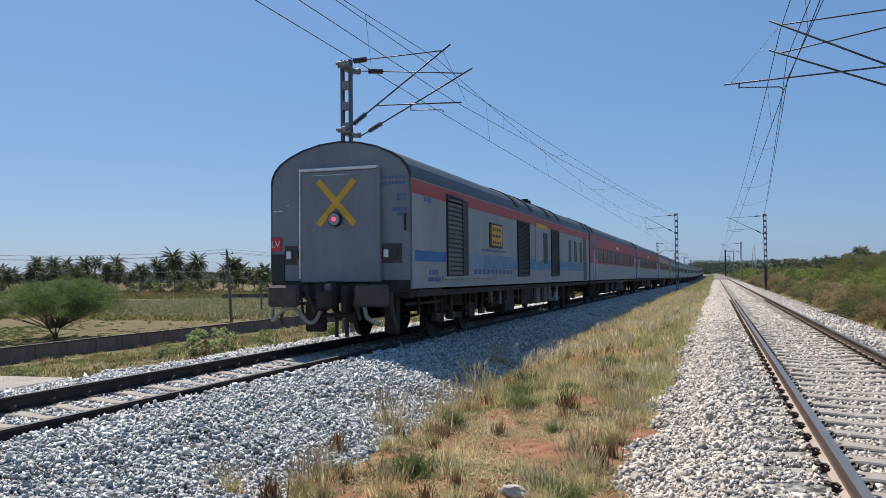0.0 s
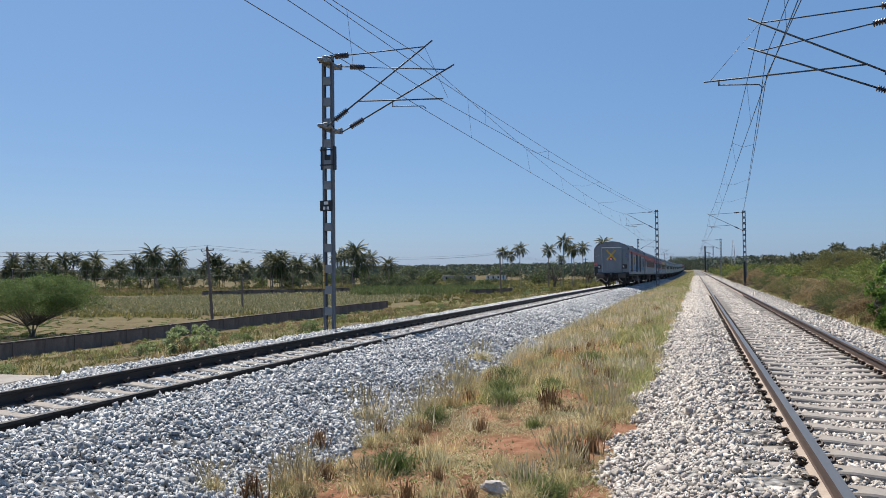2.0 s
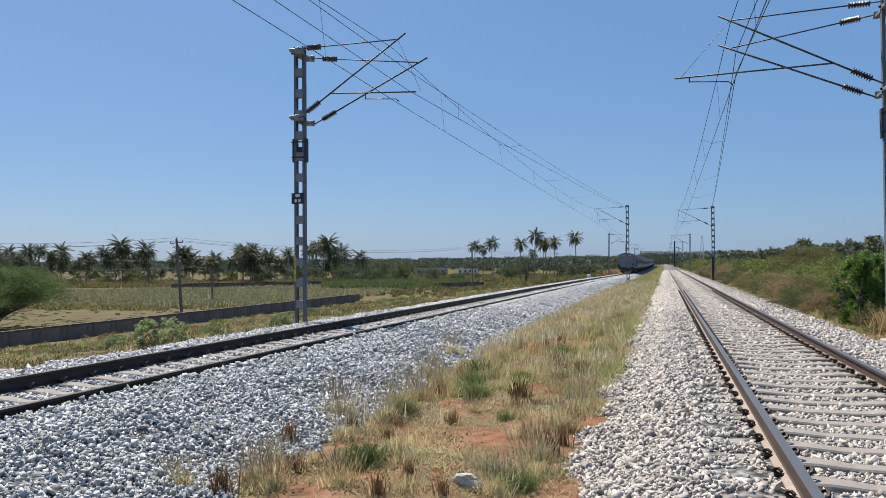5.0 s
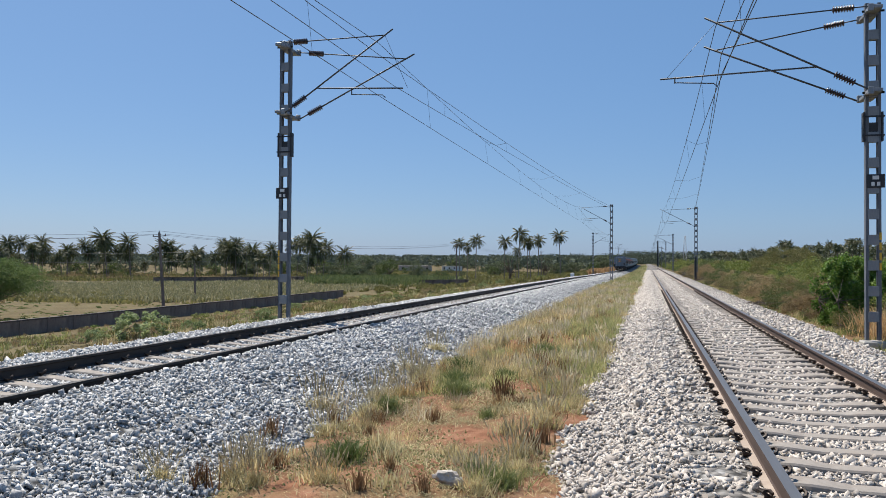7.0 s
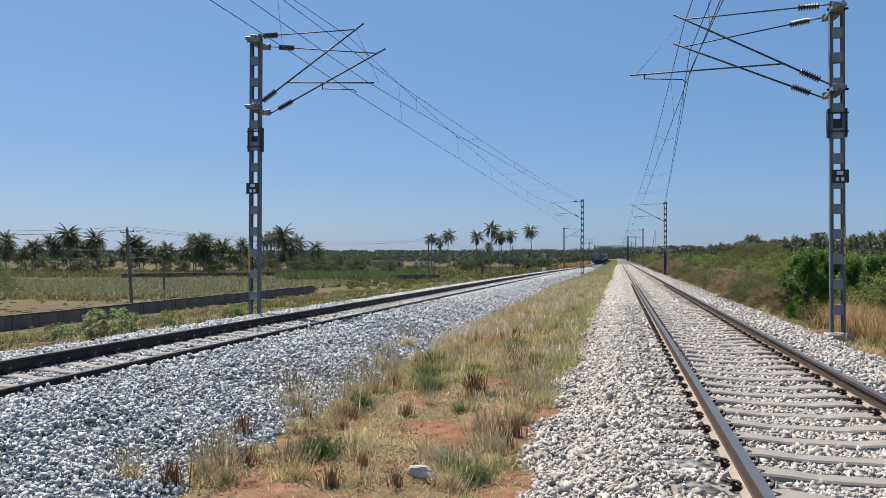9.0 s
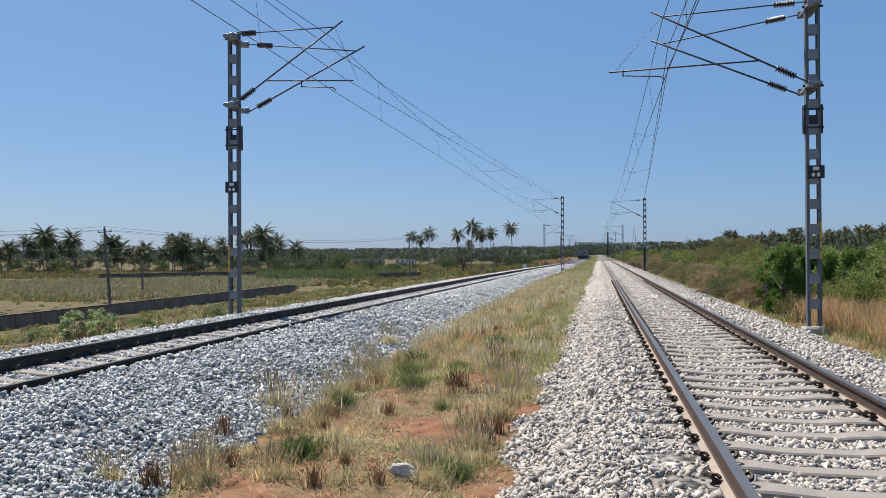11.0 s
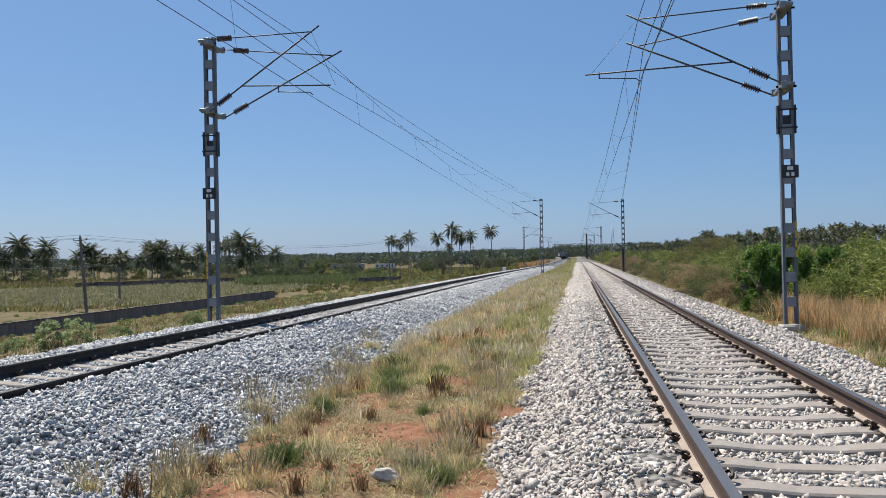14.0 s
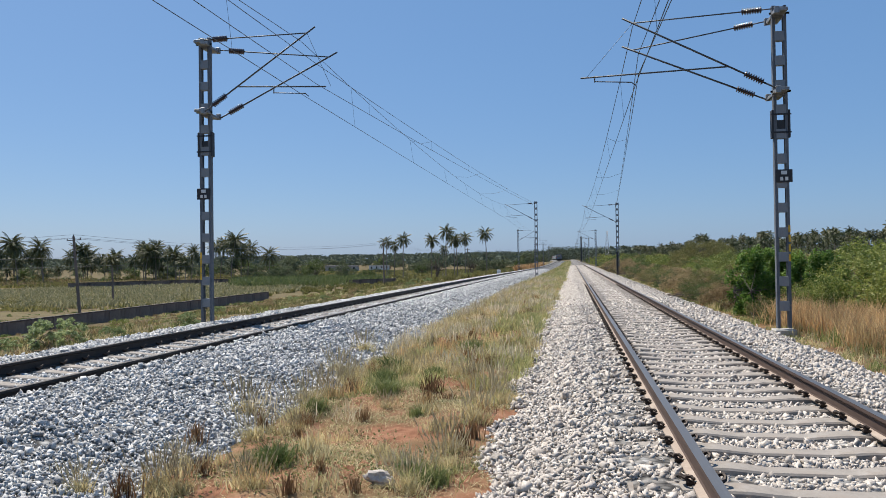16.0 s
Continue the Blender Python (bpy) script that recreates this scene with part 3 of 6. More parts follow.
def far_stones(left, mat, parent):
    """Further along the stones are four-sided lumps."""
    prof = BED_LEFT if left else BED_RIGHT
    lo, hi = prof[0, 0] + 0.3, prof[-1, 0] - 0.25
    V, n0 = [], 0
    for y0, y1, dens, size in ((28, 48, 190, 0.035), (48, 90, 75, 0.045), (90, 170, 24, 0.065)):
        n = int((y1 - y0) * (hi - lo) * dens)
        off, y = RNG.uniform(lo, hi, n), RNG.uniform(y0, y1, n)
        ok = np.minimum(np.abs(off - GAUGE / 2), np.abs(off + GAUGE / 2)) > 0.12
        off, y = off[ok], y[ok]
        x = off + (left_x(y) if left else RIGHT_X)
        c = np.stack([x, y, bed_z(x, y, left) + 0.2 * size], 1)
        corners = np.array([(1, 1, 1), (1, -1, -1), (-1, 1, -1), (-1, -1, 1)]) * 0.8
        V.append(c[:, None] + (corners[None] * RNG.choice([-1, 1], (len(y), 1, 3)) + RNG.uniform(-0.5, 0.5, (len(y), 4, 3))) * (size * RNG.lognormal(0, 0.25, len(y)))[:, None, None] * np.array([1.1, 1.1, 0.75]))
    V = np.concatenate(V)
    t = np.array([(0, 1, 2), (0, 2, 3), (0, 3, 1), (1, 3, 2)])[None] + (np.arange(len(V)) * 4)[:, None, None]
    ob = new("distant_ballast_stones", mesh_np("distant_ballast_stones", V.reshape(-1, 3), t.reshape(-1, 3), mat))
    ob.parent = parent
    tagged(ob, kind="stuff")


# ---- overhead line ----
def insulator(p0, p1, parent):
    a, b = Vector(p0), Vector(p1)
    bm = bmesh.new()
    pts, rr = [], []
    n = 8
    for k in range(n):
        for f, r in ((0.1, 0.035), (0.45, 0.085), (0.6, 0.085), (0.95, 0.035)):
            pts.append(a.lerp(b, (k + f) / n))
            rr.append(r)
    tube(bm, pts, rr, 10)
    part("insulator", bm, M_PORC, parent, "ribbed brown porcelain insulator", True)


def bar(name, pts, r, parent, mat=None, seg=8, label=""):
    bm = bmesh.new()
    tube(bm, pts, r, seg)
    return part(name, bm, mat or M_TUBE, parent, label, True)


def cantilever(parent, y, reach, top_at_mast, low_at_mast, tip_z, arm_z, with_arm, side=0.16):
    """One bracket in the mast's space: x runs from the mast to the track. reach: to the tip."""
    def on(p, q, f):
        return tuple(np.array(p) * (1 - f) + np.array(q) * f)
    foot, tip = (side, y, low_at_mast), (reach, y, tip_z)
    ins0, ins1 = on(foot, tip, 0.09), on(foot, tip, 0.21)
    bar("swivel_rod", [foot, ins0], 0.022, parent)
    insulator(ins0, ins1, parent)
    bar("bracket_tube", [ins1, tip], 0.024, parent)
    head, end = (side, y, top_at_mast), on(foot, tip, 0.93)
    i0, i1 = on(head, end, 0.1), on(head, end, 0.24)
    bar("stay_rod", [head, i0], 0.016, parent)
    insulator(i0, i1, parent)
    bar("stay_tube", [i1, end], 0.017, parent)
    if with_arm:
        root = on(foot, tip, with_arm[0])
        far = (with_arm[1], y, arm_z + 0.04)
        bar("register_arm", [root, far], 0.02, parent)
        d = 0.35 if with_arm[1] > root[0] else -0.35
        hang = (far[0] - d, y, arm_z)
        if 0.6 < with_arm[1] - (reach - 0.45) < 1.0:
            hang, d = (far[0] - 1.5, y, arm_z), -0.35
        bar("drop_bracket", [(hang[0], y, arm_z + 0.08), (hang[0], y, arm_z - 0.08)], 0.016, parent)
        bar("steady_arm", [(hang[0], y, arm_z - 0.06), (hang[0] - d * 2.6, y, arm_z - 0.12), (hang[0] - d * 2.85, y, arm_z - 0.2)], 0.014, parent)
        bar("stay_wire", [on(foot, tip, 0.93), (far[0] - d * 0.4, y, arm_z + 0.04)], 0.005, parent, M_WIRE, 4)


def mast(x, y, toward, z0, top, reach, double=True, plates=True, base=True, arm=1.5, rise=0.0, second=0.4, second_tip=-0.67):
    """A lattice mast of two channels joined by batten plates; toward: +1 or -1, the side of its track."""
    m = thing("overhead_line_mast", "galvanised steel lattice mast with railway power line brackets", "railway mast", Matrix.Translation((x, y, 0)) @ Matrix.Diagonal((toward, 1, 1, 1)), "overhead line masts")
    w, d = 0.17, 0.075
    for s in (-1, 1):
        bm = bmesh.new()
        xs = sorted((s * w, s * (w - 0.05)))
        box(bm, xs[0], xs[1], -d, d, z0, top, 0.004)
        for q in (-1, 1):
            yy = sorted((q * d, q * (d - 0.012)))
            xx = sorted((s * (w - 0.05), s * (w - 0.075)))
            box(bm, xx[0], xx[1], yy[0], yy[1], z0, top)
        # the legs' shade is in this darker colour; the battens stay lighter
        part("channel", bm, M_CHANNEL_SHADED, m)
    bm = bmesh.new()
    box(bm, -w + 0.052, w - 0.052, -d - 0.006, d + 0.006, -0.12, 0.12, 0.003)
    batten = mesh_of("batten_plate", bm, M_GALV)
    n = 13
    for k in range(n):
        shared("batten_plate", batten, m, Matrix.Translation((0, 0, z0 + 0.55 + (top - z0 - 0.7) * k / (n - 1))))
    if base:
        bm = bmesh.new()
        box(bm, -0.26, 0.26, -0.26, 0.26, z0 - 0.6, z0 - 0.02, 0.03)
        part("foundation", bm, M_CONC, m, "cast concrete foundation block")
    if plates:
        for s in (-1, 1):
            bm = bmesh.new()
            xs = sorted((s * (w + 0.003), s * (w + 0.05)))
            box(bm, xs[0], xs[1], -0.09, 0.09, 4.3 + z0 + 0.43, 5.0 + z0 + 0.43, 0.006)
            part("cable_box", bm, M_BLACKP, m, "black box strapped to the mast")
        for zz in (4.45, 4.9):
            bm = bmesh.new()
            box(bm, -w - 0.07, w + 0.07, -0.1, -0.092, zz + z0 + 0.4, zz + z0 + 0.44)
            part("strap", bm, M_BLACKP, m)
        bm = bmesh.new()
        box(bm, -w + 0.06, w - 0.06, -0.05, 0.05, 4.4 + z0 + 0.43, 4.75 + z0 + 0.43)
        part("junction_box", bm, M_BLACKP, m)
        bm = bmesh.new()
        box(bm, -0.24, 0.15, -0.11, -0.094, 3.2, 3.52, 0.004)
        part("number_plate", bm, M_BLACKP, m)
        bm = bmesh.new()
        for dx, dz, hw in ((-0.04, 0.08, 0.07), (-0.1, -0.07, 0.035), (0.02, -0.07, 0.035)):
            box(bm, dx - hw, dx + hw, -0.116, -0.111, 3.36 + dz - 0.045, 3.36 + dz + 0.045)
        part("plate_marking", bm, M_WHITEP, m)
        for k in range(4):
            bm = bmesh.new()
            zz = 2.05 - 0.24 * k if toward < 0 else 1.6 - 0.2 * k
            box(bm, -w - 0.004, -w + 0.046, -d - 0.008, -d - 0.001, zz - 0.09, zz + 0.09)
            part("marking", bm, M_YELLOWP, m)
    ys = (-0.5, 0.5) if double else (0.0,)
    for k, yy in enumerate(ys):
        for zz in (top - 0.2, top - 2.15):
            bm = bmesh.new()
            box(bm, -0.1, 0.19, min(0, yy) - 0.03, max(0, yy) + 0.03, zz - 0.06 - 0.05 * k, zz + 0.02 - 0.05 * k, 0.01)
            box(bm, -0.24, 0.24, -0.1, -0.085, zz - 0.03, zz + 0.02)
            box(bm, 0.1, 0.22, yy - 0.05, yy + 0.05, zz - 0.12, zz + 0.05, 0.01)
            part("mast_clamp", bm, M_GALV, m)
        if k == 0:
            cantilever(m, yy, reach + 0.45, top - 0.2, top - 2.17 - rise * 0.4, top - 0.22 + rise, top - 1.72, (0.31, reach + arm if double else reach + 0.3))
        else:
            cantilever(m, yy, reach + second, top - 0.22, top - 2.25, top + second_tip, top - 1.3, None)
    return m


MAST_TOP_L, MAST_TOP_R = 7.85, 7.62
mast(-10.3, 21.3, 1, -0.3, MAST_TOP_L, 3.0, arm=0.75, rise=0.2, second=0.78, second_tip=-0.48)
mast(5.2, 20.8, -1, -0.42, MAST_TOP_R, 3.4)
FAR_MASTS = [(-4.0, 93.0, -1, 8.08, 3.2), (5.2, 91.5, -1, 7.6, 3.4), (-10.5, 160.0, 1, 7.3, 3.1), (5.2, 172.0, -1, 7.4, 3.4), (-10.6, 234.0, 1, 7.0, 3.3), (5.2, 240.0, -1, 7.4, 3.4),
             (-10.4, 300.0, 1, 7.0, 3.2), (5.2, 310.0, -1, 7.4, 3.4), (-10.3, 372.0, 1, 7.0, 3.2), (5.2, 385.0, -1, 7.4, 3.4)]
for mx, my, toward, top, reach in FAR_MASTS:
    zb = float(ground_z(mx, my))
    mast(mx, my, toward, zb, top, reach, double=False, plates=False, base=my < 100)


def wire(name, pts, r, parent, label=""):
    bm = bmesh.new()
    tube(bm, pts, r, 4)
    return part(name, bm, M_WIRE, parent, label)


LINE_LEFT = [(-46, -7.5, 7.3, -6.9, 6.4), (20.8, -7.26, 7.46, -7.15, 5.93), (93, -7.8, 7.8, -7.45, 6.1), (160, -7.3, 6.9, -7.3, 5.4), (234, -7.3, 6.6, -7.3, 5.1), (300, -7.2, 6.6, -7.2, 5.0), (372, -7.1, 6.8, -7.1, 5.2), (450, -7.3, 7.0, -7.3, 5.4)]
LINE_RIGHT = [(-46, 1.9, 7.2, 1.9, 5.75), (20.3, 1.6, 7.15, 1.67, 5.75), (91.5, 1.7, 7.3, 2.05, 5.8), (172, 1.6, 7.1, 1.6, 5.7), (240, 1.8, 7.1, 1.8, 5.7), (310, 1.7, 7.1, 1.7, 5.7), (385, 1.7, 7.1, 1.7, 5.7), (450, 1.7, 7.1, 1.7, 5.7)]
# the pair that runs out at the overlap: from behind, over the first mast, to the next mast's top
OUT_LEFT = [(-46, -6.6, 6.9, 6.6), (21.8, -7.12, 7.05, 6.47), (92.8, -4.1, 7.85, 7.6)]
OUT_RIGHT = [(-46, 2.6, 7.0, 5.8), (21.3, 1.82, 6.72, 6.2), (91.3, 5.1, 7.45, 7.2)]


def overhead(left):
    """Contact wire and messenger wire with droppers, and at the overlap the pair that runs out."""
    line = thing("overhead_wires", "dark catenary and contact wires hung over the railway track", "overhead wire")

    def run(a, b, ia, sag, n=14):
        pts = []
        for i in range(n + 1):
            f = i / n
            pts.append((a[ia[0]] * (1 - f) + b[ia[0]] * f, a[0] * (1 - f) + b[0] * f, a[ia[1]] * (1 - f) + b[ia[1]] * f - 4 * sag * f * (1 - f)))
        return pts
    rows = LINE_LEFT if left else LINE_RIGHT
    for a, b in zip(rows, rows[1:]):
        thick = 0.0095 if a[0] < 60 else 0.011
        mess, cont = run(a, b, (1, 2), 0.75), run(a, b, (3, 4), 0.03)
        wire("messenger_wire", mess, thick, line)
        wire("contact_wire", cont, thick, line)
        for i in range(1, 14, 2):
            wire("dropper", [mess[i], cont[i]], 0.004, line)
    out = OUT_LEFT if left else OUT_RIGHT
    for a, b in zip(out, out[1:]):
        up, low = run(a, b, (1, 2), 0.3), run(a, b, (1, 3), 0.15)
        wire("anchor_wire", up, 0.0095, line)
        wire("anchor_wire", low, 0.0095, line)
        for i in (1, 3, 5, 7):
            wire("dropper", [up[i], low[i]], 0.004, line)
    mess, up = run(rows[1], rows[2], (1, 2), 0.75), run(out[1], out[2], (1, 2), 0.3)
    for i in (3, 6, 9):
        m = [(p + q) / 2 for p, q in zip(mess[i], up[i])]
        wire("jumper", [mess[i], (m[0], m[1], m[2] - 0.15), up[i]], 0.006, line)


overhead(True)
overhead(False)


# ---- the train ----
SIDE = [(1.62, 1.12), (1.62, 3.42)]
ARCH = [(1.62, 3.42), (1.6, 3.55), (1.53, 3.7), (1.4, 3.84), (1.18, 3.98), (0.85, 4.12), (0.45, 4.22), (0.0, 4.26)]
HALF = 11.77


def roof_z(x):
    xs = [p[0] for p in ARCH][::-1]
    return float(np.interp(abs(x), xs, [p[1] for p in ARCH][::-1]))


def bogie(parent, y, wheel_me):
    bm = bmesh.new()
    for s in (-1, 1):
        xs = sorted((s * 0.98, s * 1.16))
        box(bm, xs[0], xs[1], -1.75, 1.75, 0.5, 0.72, 0.03)
        box(bm, xs[0], xs[1], -0.45, 0.45, 0.36, 0.8, 0.03)
        for q in (-1, 1):
            box(bm, xs[0] - 0.02, xs[1] + 0.02, q * 1.28 - 0.2, q * 1.28 + 0.2, 0.3, 0.62, 0.03)
            tube(bm, [(s * 1.12, q * 1.28 + 0.28, 0.55), (s * 1.12, q * 1.28 + 0.28, 0.98)], 0.11, 8)
            tube(bm, [(s * 1.12, q * 1.28 - 0.28, 0.55), (s * 1.12, q * 1.28 - 0.28, 0.98)], 0.11, 8)
        tube(bm, [(s * 1.2, 0.55, 0.55), (s * 1.22, 1.0, 1.02)], 0.05, 6)
        tube(bm, [(s * 1.05, -0.2, 0.7), (s * 1.05, -0.2, 1.05)], 0.16, 10)
        tube(bm, [(s * 1.05, 0.2, 0.7), (s * 1.05, 0.2, 1.05)], 0.16, 10)
    box(bm, -1.1, 1.1, -0.3, 0.3, 0.55, 0.85, 0.04)
    ob = part("bogie", bm, M_UNDER, parent, "grimy welded bogie frame with springs")
    ob.location = (0, y, 0)
    for q in (-1.28, 1.28):
        for s in (-1, 1):
            shared("wheel", wheel_me, ob, pose(s * 0.87, q, 0.4575, 0, 0 if s > 0 else 180, 0))
    return ob


def wheel_mesh():
    bm = bmesh.new()
    prof = [(-0.07, 0.49), (-0.04, 0.4875), (-0.035, 0.46), (0.06, 0.4575), (0.06, 0.39), (0.02, 0.36), (0.0, 0.15), (0.09, 0.13), (0.09, 0.0)]
    rings = [[bm.verts.new((x, r * math.cos(a), r * math.sin(a))) for a in np.linspace(0, 2 * np.pi, 20, endpoint=False)] for x, r in prof[:-1]]
    for a, b in zip(rings, rings[1:]):
        for k in range(20):
            bm.faces.new((a[k], a[(k + 1) % 20], b[(k + 1) % 20], b[k]))
    bm.faces.new(rings[-1])
    bm.faces.new(rings[0][::-1])
    return mesh_of("wheel", bm, M_UNDER)


WHEEL = wheel_mesh()


def panel(name, parent, y0, y1, z0, z1, mat, side=1, depth=0.012, label="", inset=0.0, bevel=0.004):
    """A piece laid on the coach's side."""
    bm = bmesh.new()
    xs = sorted((side * (1.62 - inset), side * (1.62 + depth)))
    box(bm, xs[0], xs[1], y0, y1, z0, z1, bevel)
    return part(name, bm, mat, parent, label)


def window(parent, y, w, z0, z1, side):
    bm = bmesh.new()
    for a, b, c, d in ((y - w / 2 - 0.05, y + w / 2 + 0.05, z0 - 0.05, z0), (y - w / 2 - 0.05, y + w / 2 + 0.05, z1, z1 + 0.05), (y - w / 2 - 0.05, y - w / 2, z0, z1), (y + w / 2, y + w / 2 + 0.05, z0, z1)):
        xs = sorted((side * 1.62, side * 1.632))
        box(bm, xs[0], xs[1], a, b, c, d, 0.002)
    fr = part("window", bm, M_BLACKP, parent)
    bm = bmesh.new()
    xs = sorted((side * 1.6, side * 1.626))
    box(bm, xs[0], xs[1], y - w / 2, y + w / 2, z0, z1)
    part("pane", bm, M_GLASS, fr)


def louvre(parent, y0, y1, z0, z1, n, mat, side, label):
    bm = bmesh.new()
    for a, b, c, d in ((y0, y1, z0 - 0.05, z0), (y0, y1, z1, z1 + 0.05), (y0 - 0.05, y0, z0 - 0.05, z1 + 0.05), (y1, y1 + 0.05, z0 - 0.05, z1 + 0.05)):
        xs = sorted((side * 1.62, side * 1.66))
        box(bm, xs[0], xs[1], a, b, c, d)
    xs = sorted((side * 1.6, side * 1.624))
    box(bm, xs[0], xs[1], y0, y1, z0, z1)
    fr = part("louvre_panel", bm, M_BLACKP, parent, label)
    bm = bmesh.new()
    h = (z1 - z0) / n
    v = [bm.verts.new((side * x, y, z)) for x, z in ((1.626, 0.4 * h), (1.655, -0.25 * h), (1.65, -0.35 * h), (1.626, 0.2 * h)) for y in (y0, y1)]
    for a, b in ((0, 2), (2, 4), (4, 6), (6, 0)):
        bm.faces.new((v[a], v[a + 1], v[b + 1], v[b]))
    slat = mesh_of("slat", bm, mat)
    for k in range(n):
        shared("slat", slat, fr, Matrix.Translation((0, 0, z0 + (k + 0.5) * h)))


def shell(c, upper, lower, end_mat):
    """Body sides, roof, ends and floor of one coach; its own axis is y, rail top at z = 0."""
    for s in (-1, 1):
        bm = bmesh.new()
        xs = sorted((s * 1.62, s * 1.57))
        box(bm, xs[0], xs[1], -HALF, HALF, 1.18, 2.0, 0.0)
        part("lower_side", bm, lower, c)
        bm = bmesh.new()
        box(bm, xs[0], xs[1], -HALF, HALF, 2.0, 3.42, 0.0)
        part("upper_side", bm, upper, c)
    bm = bmesh.new()
    full = ARCH + [(-x, z) for x, z in ARCH[-2::-1]]
    inner = [(x * 0.97, z - 0.04) for x, z in full[::-1]]
    sweep(bm, full + inner, [(-HALF - 0.0, 0, 0), (HALF, 0, 0)])
    part("roof", bm, M_ROOFP, c, smooth=False)
    for s in (-1, 1):
        bm = bmesh.new()
        y0, y1 = (s * HALF, s * (HALF - 0.05))
        out = [(-1.615, 1.34), (1.615, 1.34)] + [(x * 0.998, z - 0.003) for x, z in full]
        a = [bm.verts.new((x, y0, z)) for x, z in out]
        b = [bm.verts.new((x, y1, z)) for x, z in out]
        bm.faces.new(a), bm.faces.new(b[::-1])
        for k in range(len(out)):
            bm.faces.new((a[k], b[k], b[(k + 1) % len(out)], a[(k + 1) % len(out)]))
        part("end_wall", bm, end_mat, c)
    bm = bmesh.new()
    box(bm, -1.56, 1.56, -HALF + 0.02, HALF - 0.02, 1.0, 1.13, 0.0)
    for y in (-5.0, -3.2, -1.4, 0.6, 2.4, 4.2, 5.6):
        box(bm, -1.35, 1.35, y - 0.06, y + 0.06, 0.86, 1.02)
    part("underframe", bm, M_UNDER, c)
    for y in (-7.45, 7.45):
        bogie(c, y, WHEEL)


def under_boxes(c, rows):
    for y, w, z0, mat in rows:
        for s in (-1, 1):
            bm = bmesh.new()
            xs = sorted((s * 0.8, s * 1.4))
            box(bm, xs[0], xs[1], y - w / 2, y + w / 2, z0, 1.02, 0.03)
            part("equipment_box", bm, mat, c)


def gangway(c, y, s):
    bm = bmesh.new()
    for k in range(4):
        g = 0.04 * (k % 2)
        ya, yb = sorted((y + s * 0.05 * k, y + s * (0.05 * k + 0.05)))
        box(bm, -0.95 + g, -0.8 + g, ya, yb, 1.2, 3.55)
        box(bm, 0.8 - g, 0.95 - g, ya, yb, 1.2, 3.55)
        box(bm, -0.95 + g, 0.95 - g, ya, yb, 3.45 - g, 3.6 - g)
    part("gangway_bellows", bm, M_BLACKP, c)


def roof_vents(c, rows):
    for y in rows:
        bm = bmesh.new()
        out = [(x * 1.012, z + 0.025) for x, z in ARCH[1:]] + [(-x * 1.012, z + 0.025) for x, z in ARCH[-2:0:-1]]
        inn = [(x * 0.985, z - 0.02) for x, z in out[::-1]]
        sweep(bm, out + inn, [(y - 0.24, 0, 0), (y + 0.24, 0, 0)])
        part("roof_band", bm, M_BLACKP, c)


def door(c, y, s, mat):
    panel("door", c, y - 0.42, y + 0.42, 1.2, 3.3, mat, s, 0.004, inset=0.02)
    for q in (-1, 1):
        bm = bmesh.new()
        tube(bm, [(s * 1.69, y + q * 0.5, 1.45), (s * 1.69, y + q * 0.5, 2.7)], 0.018, 6)
        part("grab_rail", bm, M_WHITEP, c)
    bm = bmesh.new()
    xs = sorted((s * 1.623, s * 1.635))
    box(bm, xs[0], xs[1], y - 0.2, y + 0.2, 2.2, 3.0, 0.004)
    part("door_window", bm, M_GLASS, c)
    bm = bmesh.new()
    for z in (0.45, 0.75, 1.02):
        xs = sorted((s * 1.35, s * 1.6))
        box(bm, xs[0], xs[1], y - 0.35, y + 0.35, z, z + 0.04)
    part("step", bm, M_UNDER, c)


def words(parent, text, size, mat, m, name="lettering"):
    cu = bpy.data.curves.new(name, "FONT")
    cu.body, cu.size, cu.extrude, cu.align_x, cu.align_y = text, size, 0.002, "CENTER", "CENTER"
    tmp = new("tmp", cu)
    bpy.context.view_layer.update()
    me = bpy.data.meshes.new_from_object(tmp.evaluated_get(bpy.context.evaluated_depsgraph_get()))
    bpy.data.objects.remove(tmp)
    me.materials.clear()
    me.materials.append(mat)
    ob = new(name, me)
    ob.parent, ob.matrix_basis = parent, m
    return ob


def write_bars(parent, rows, mat, place):
    """Writing that cannot be read, as short bars; rows of (u0, u1, v0, v1, count)."""
    for u0, u1, v0, v1, n in rows:
        bm = bmesh.new()
        step = (u1 - u0) / n
        for k in range(n):
            a = u0 + k * step
            place(bm, a, a + step * 0.68, v0, v1)
        part("marking", bm, mat, parent)


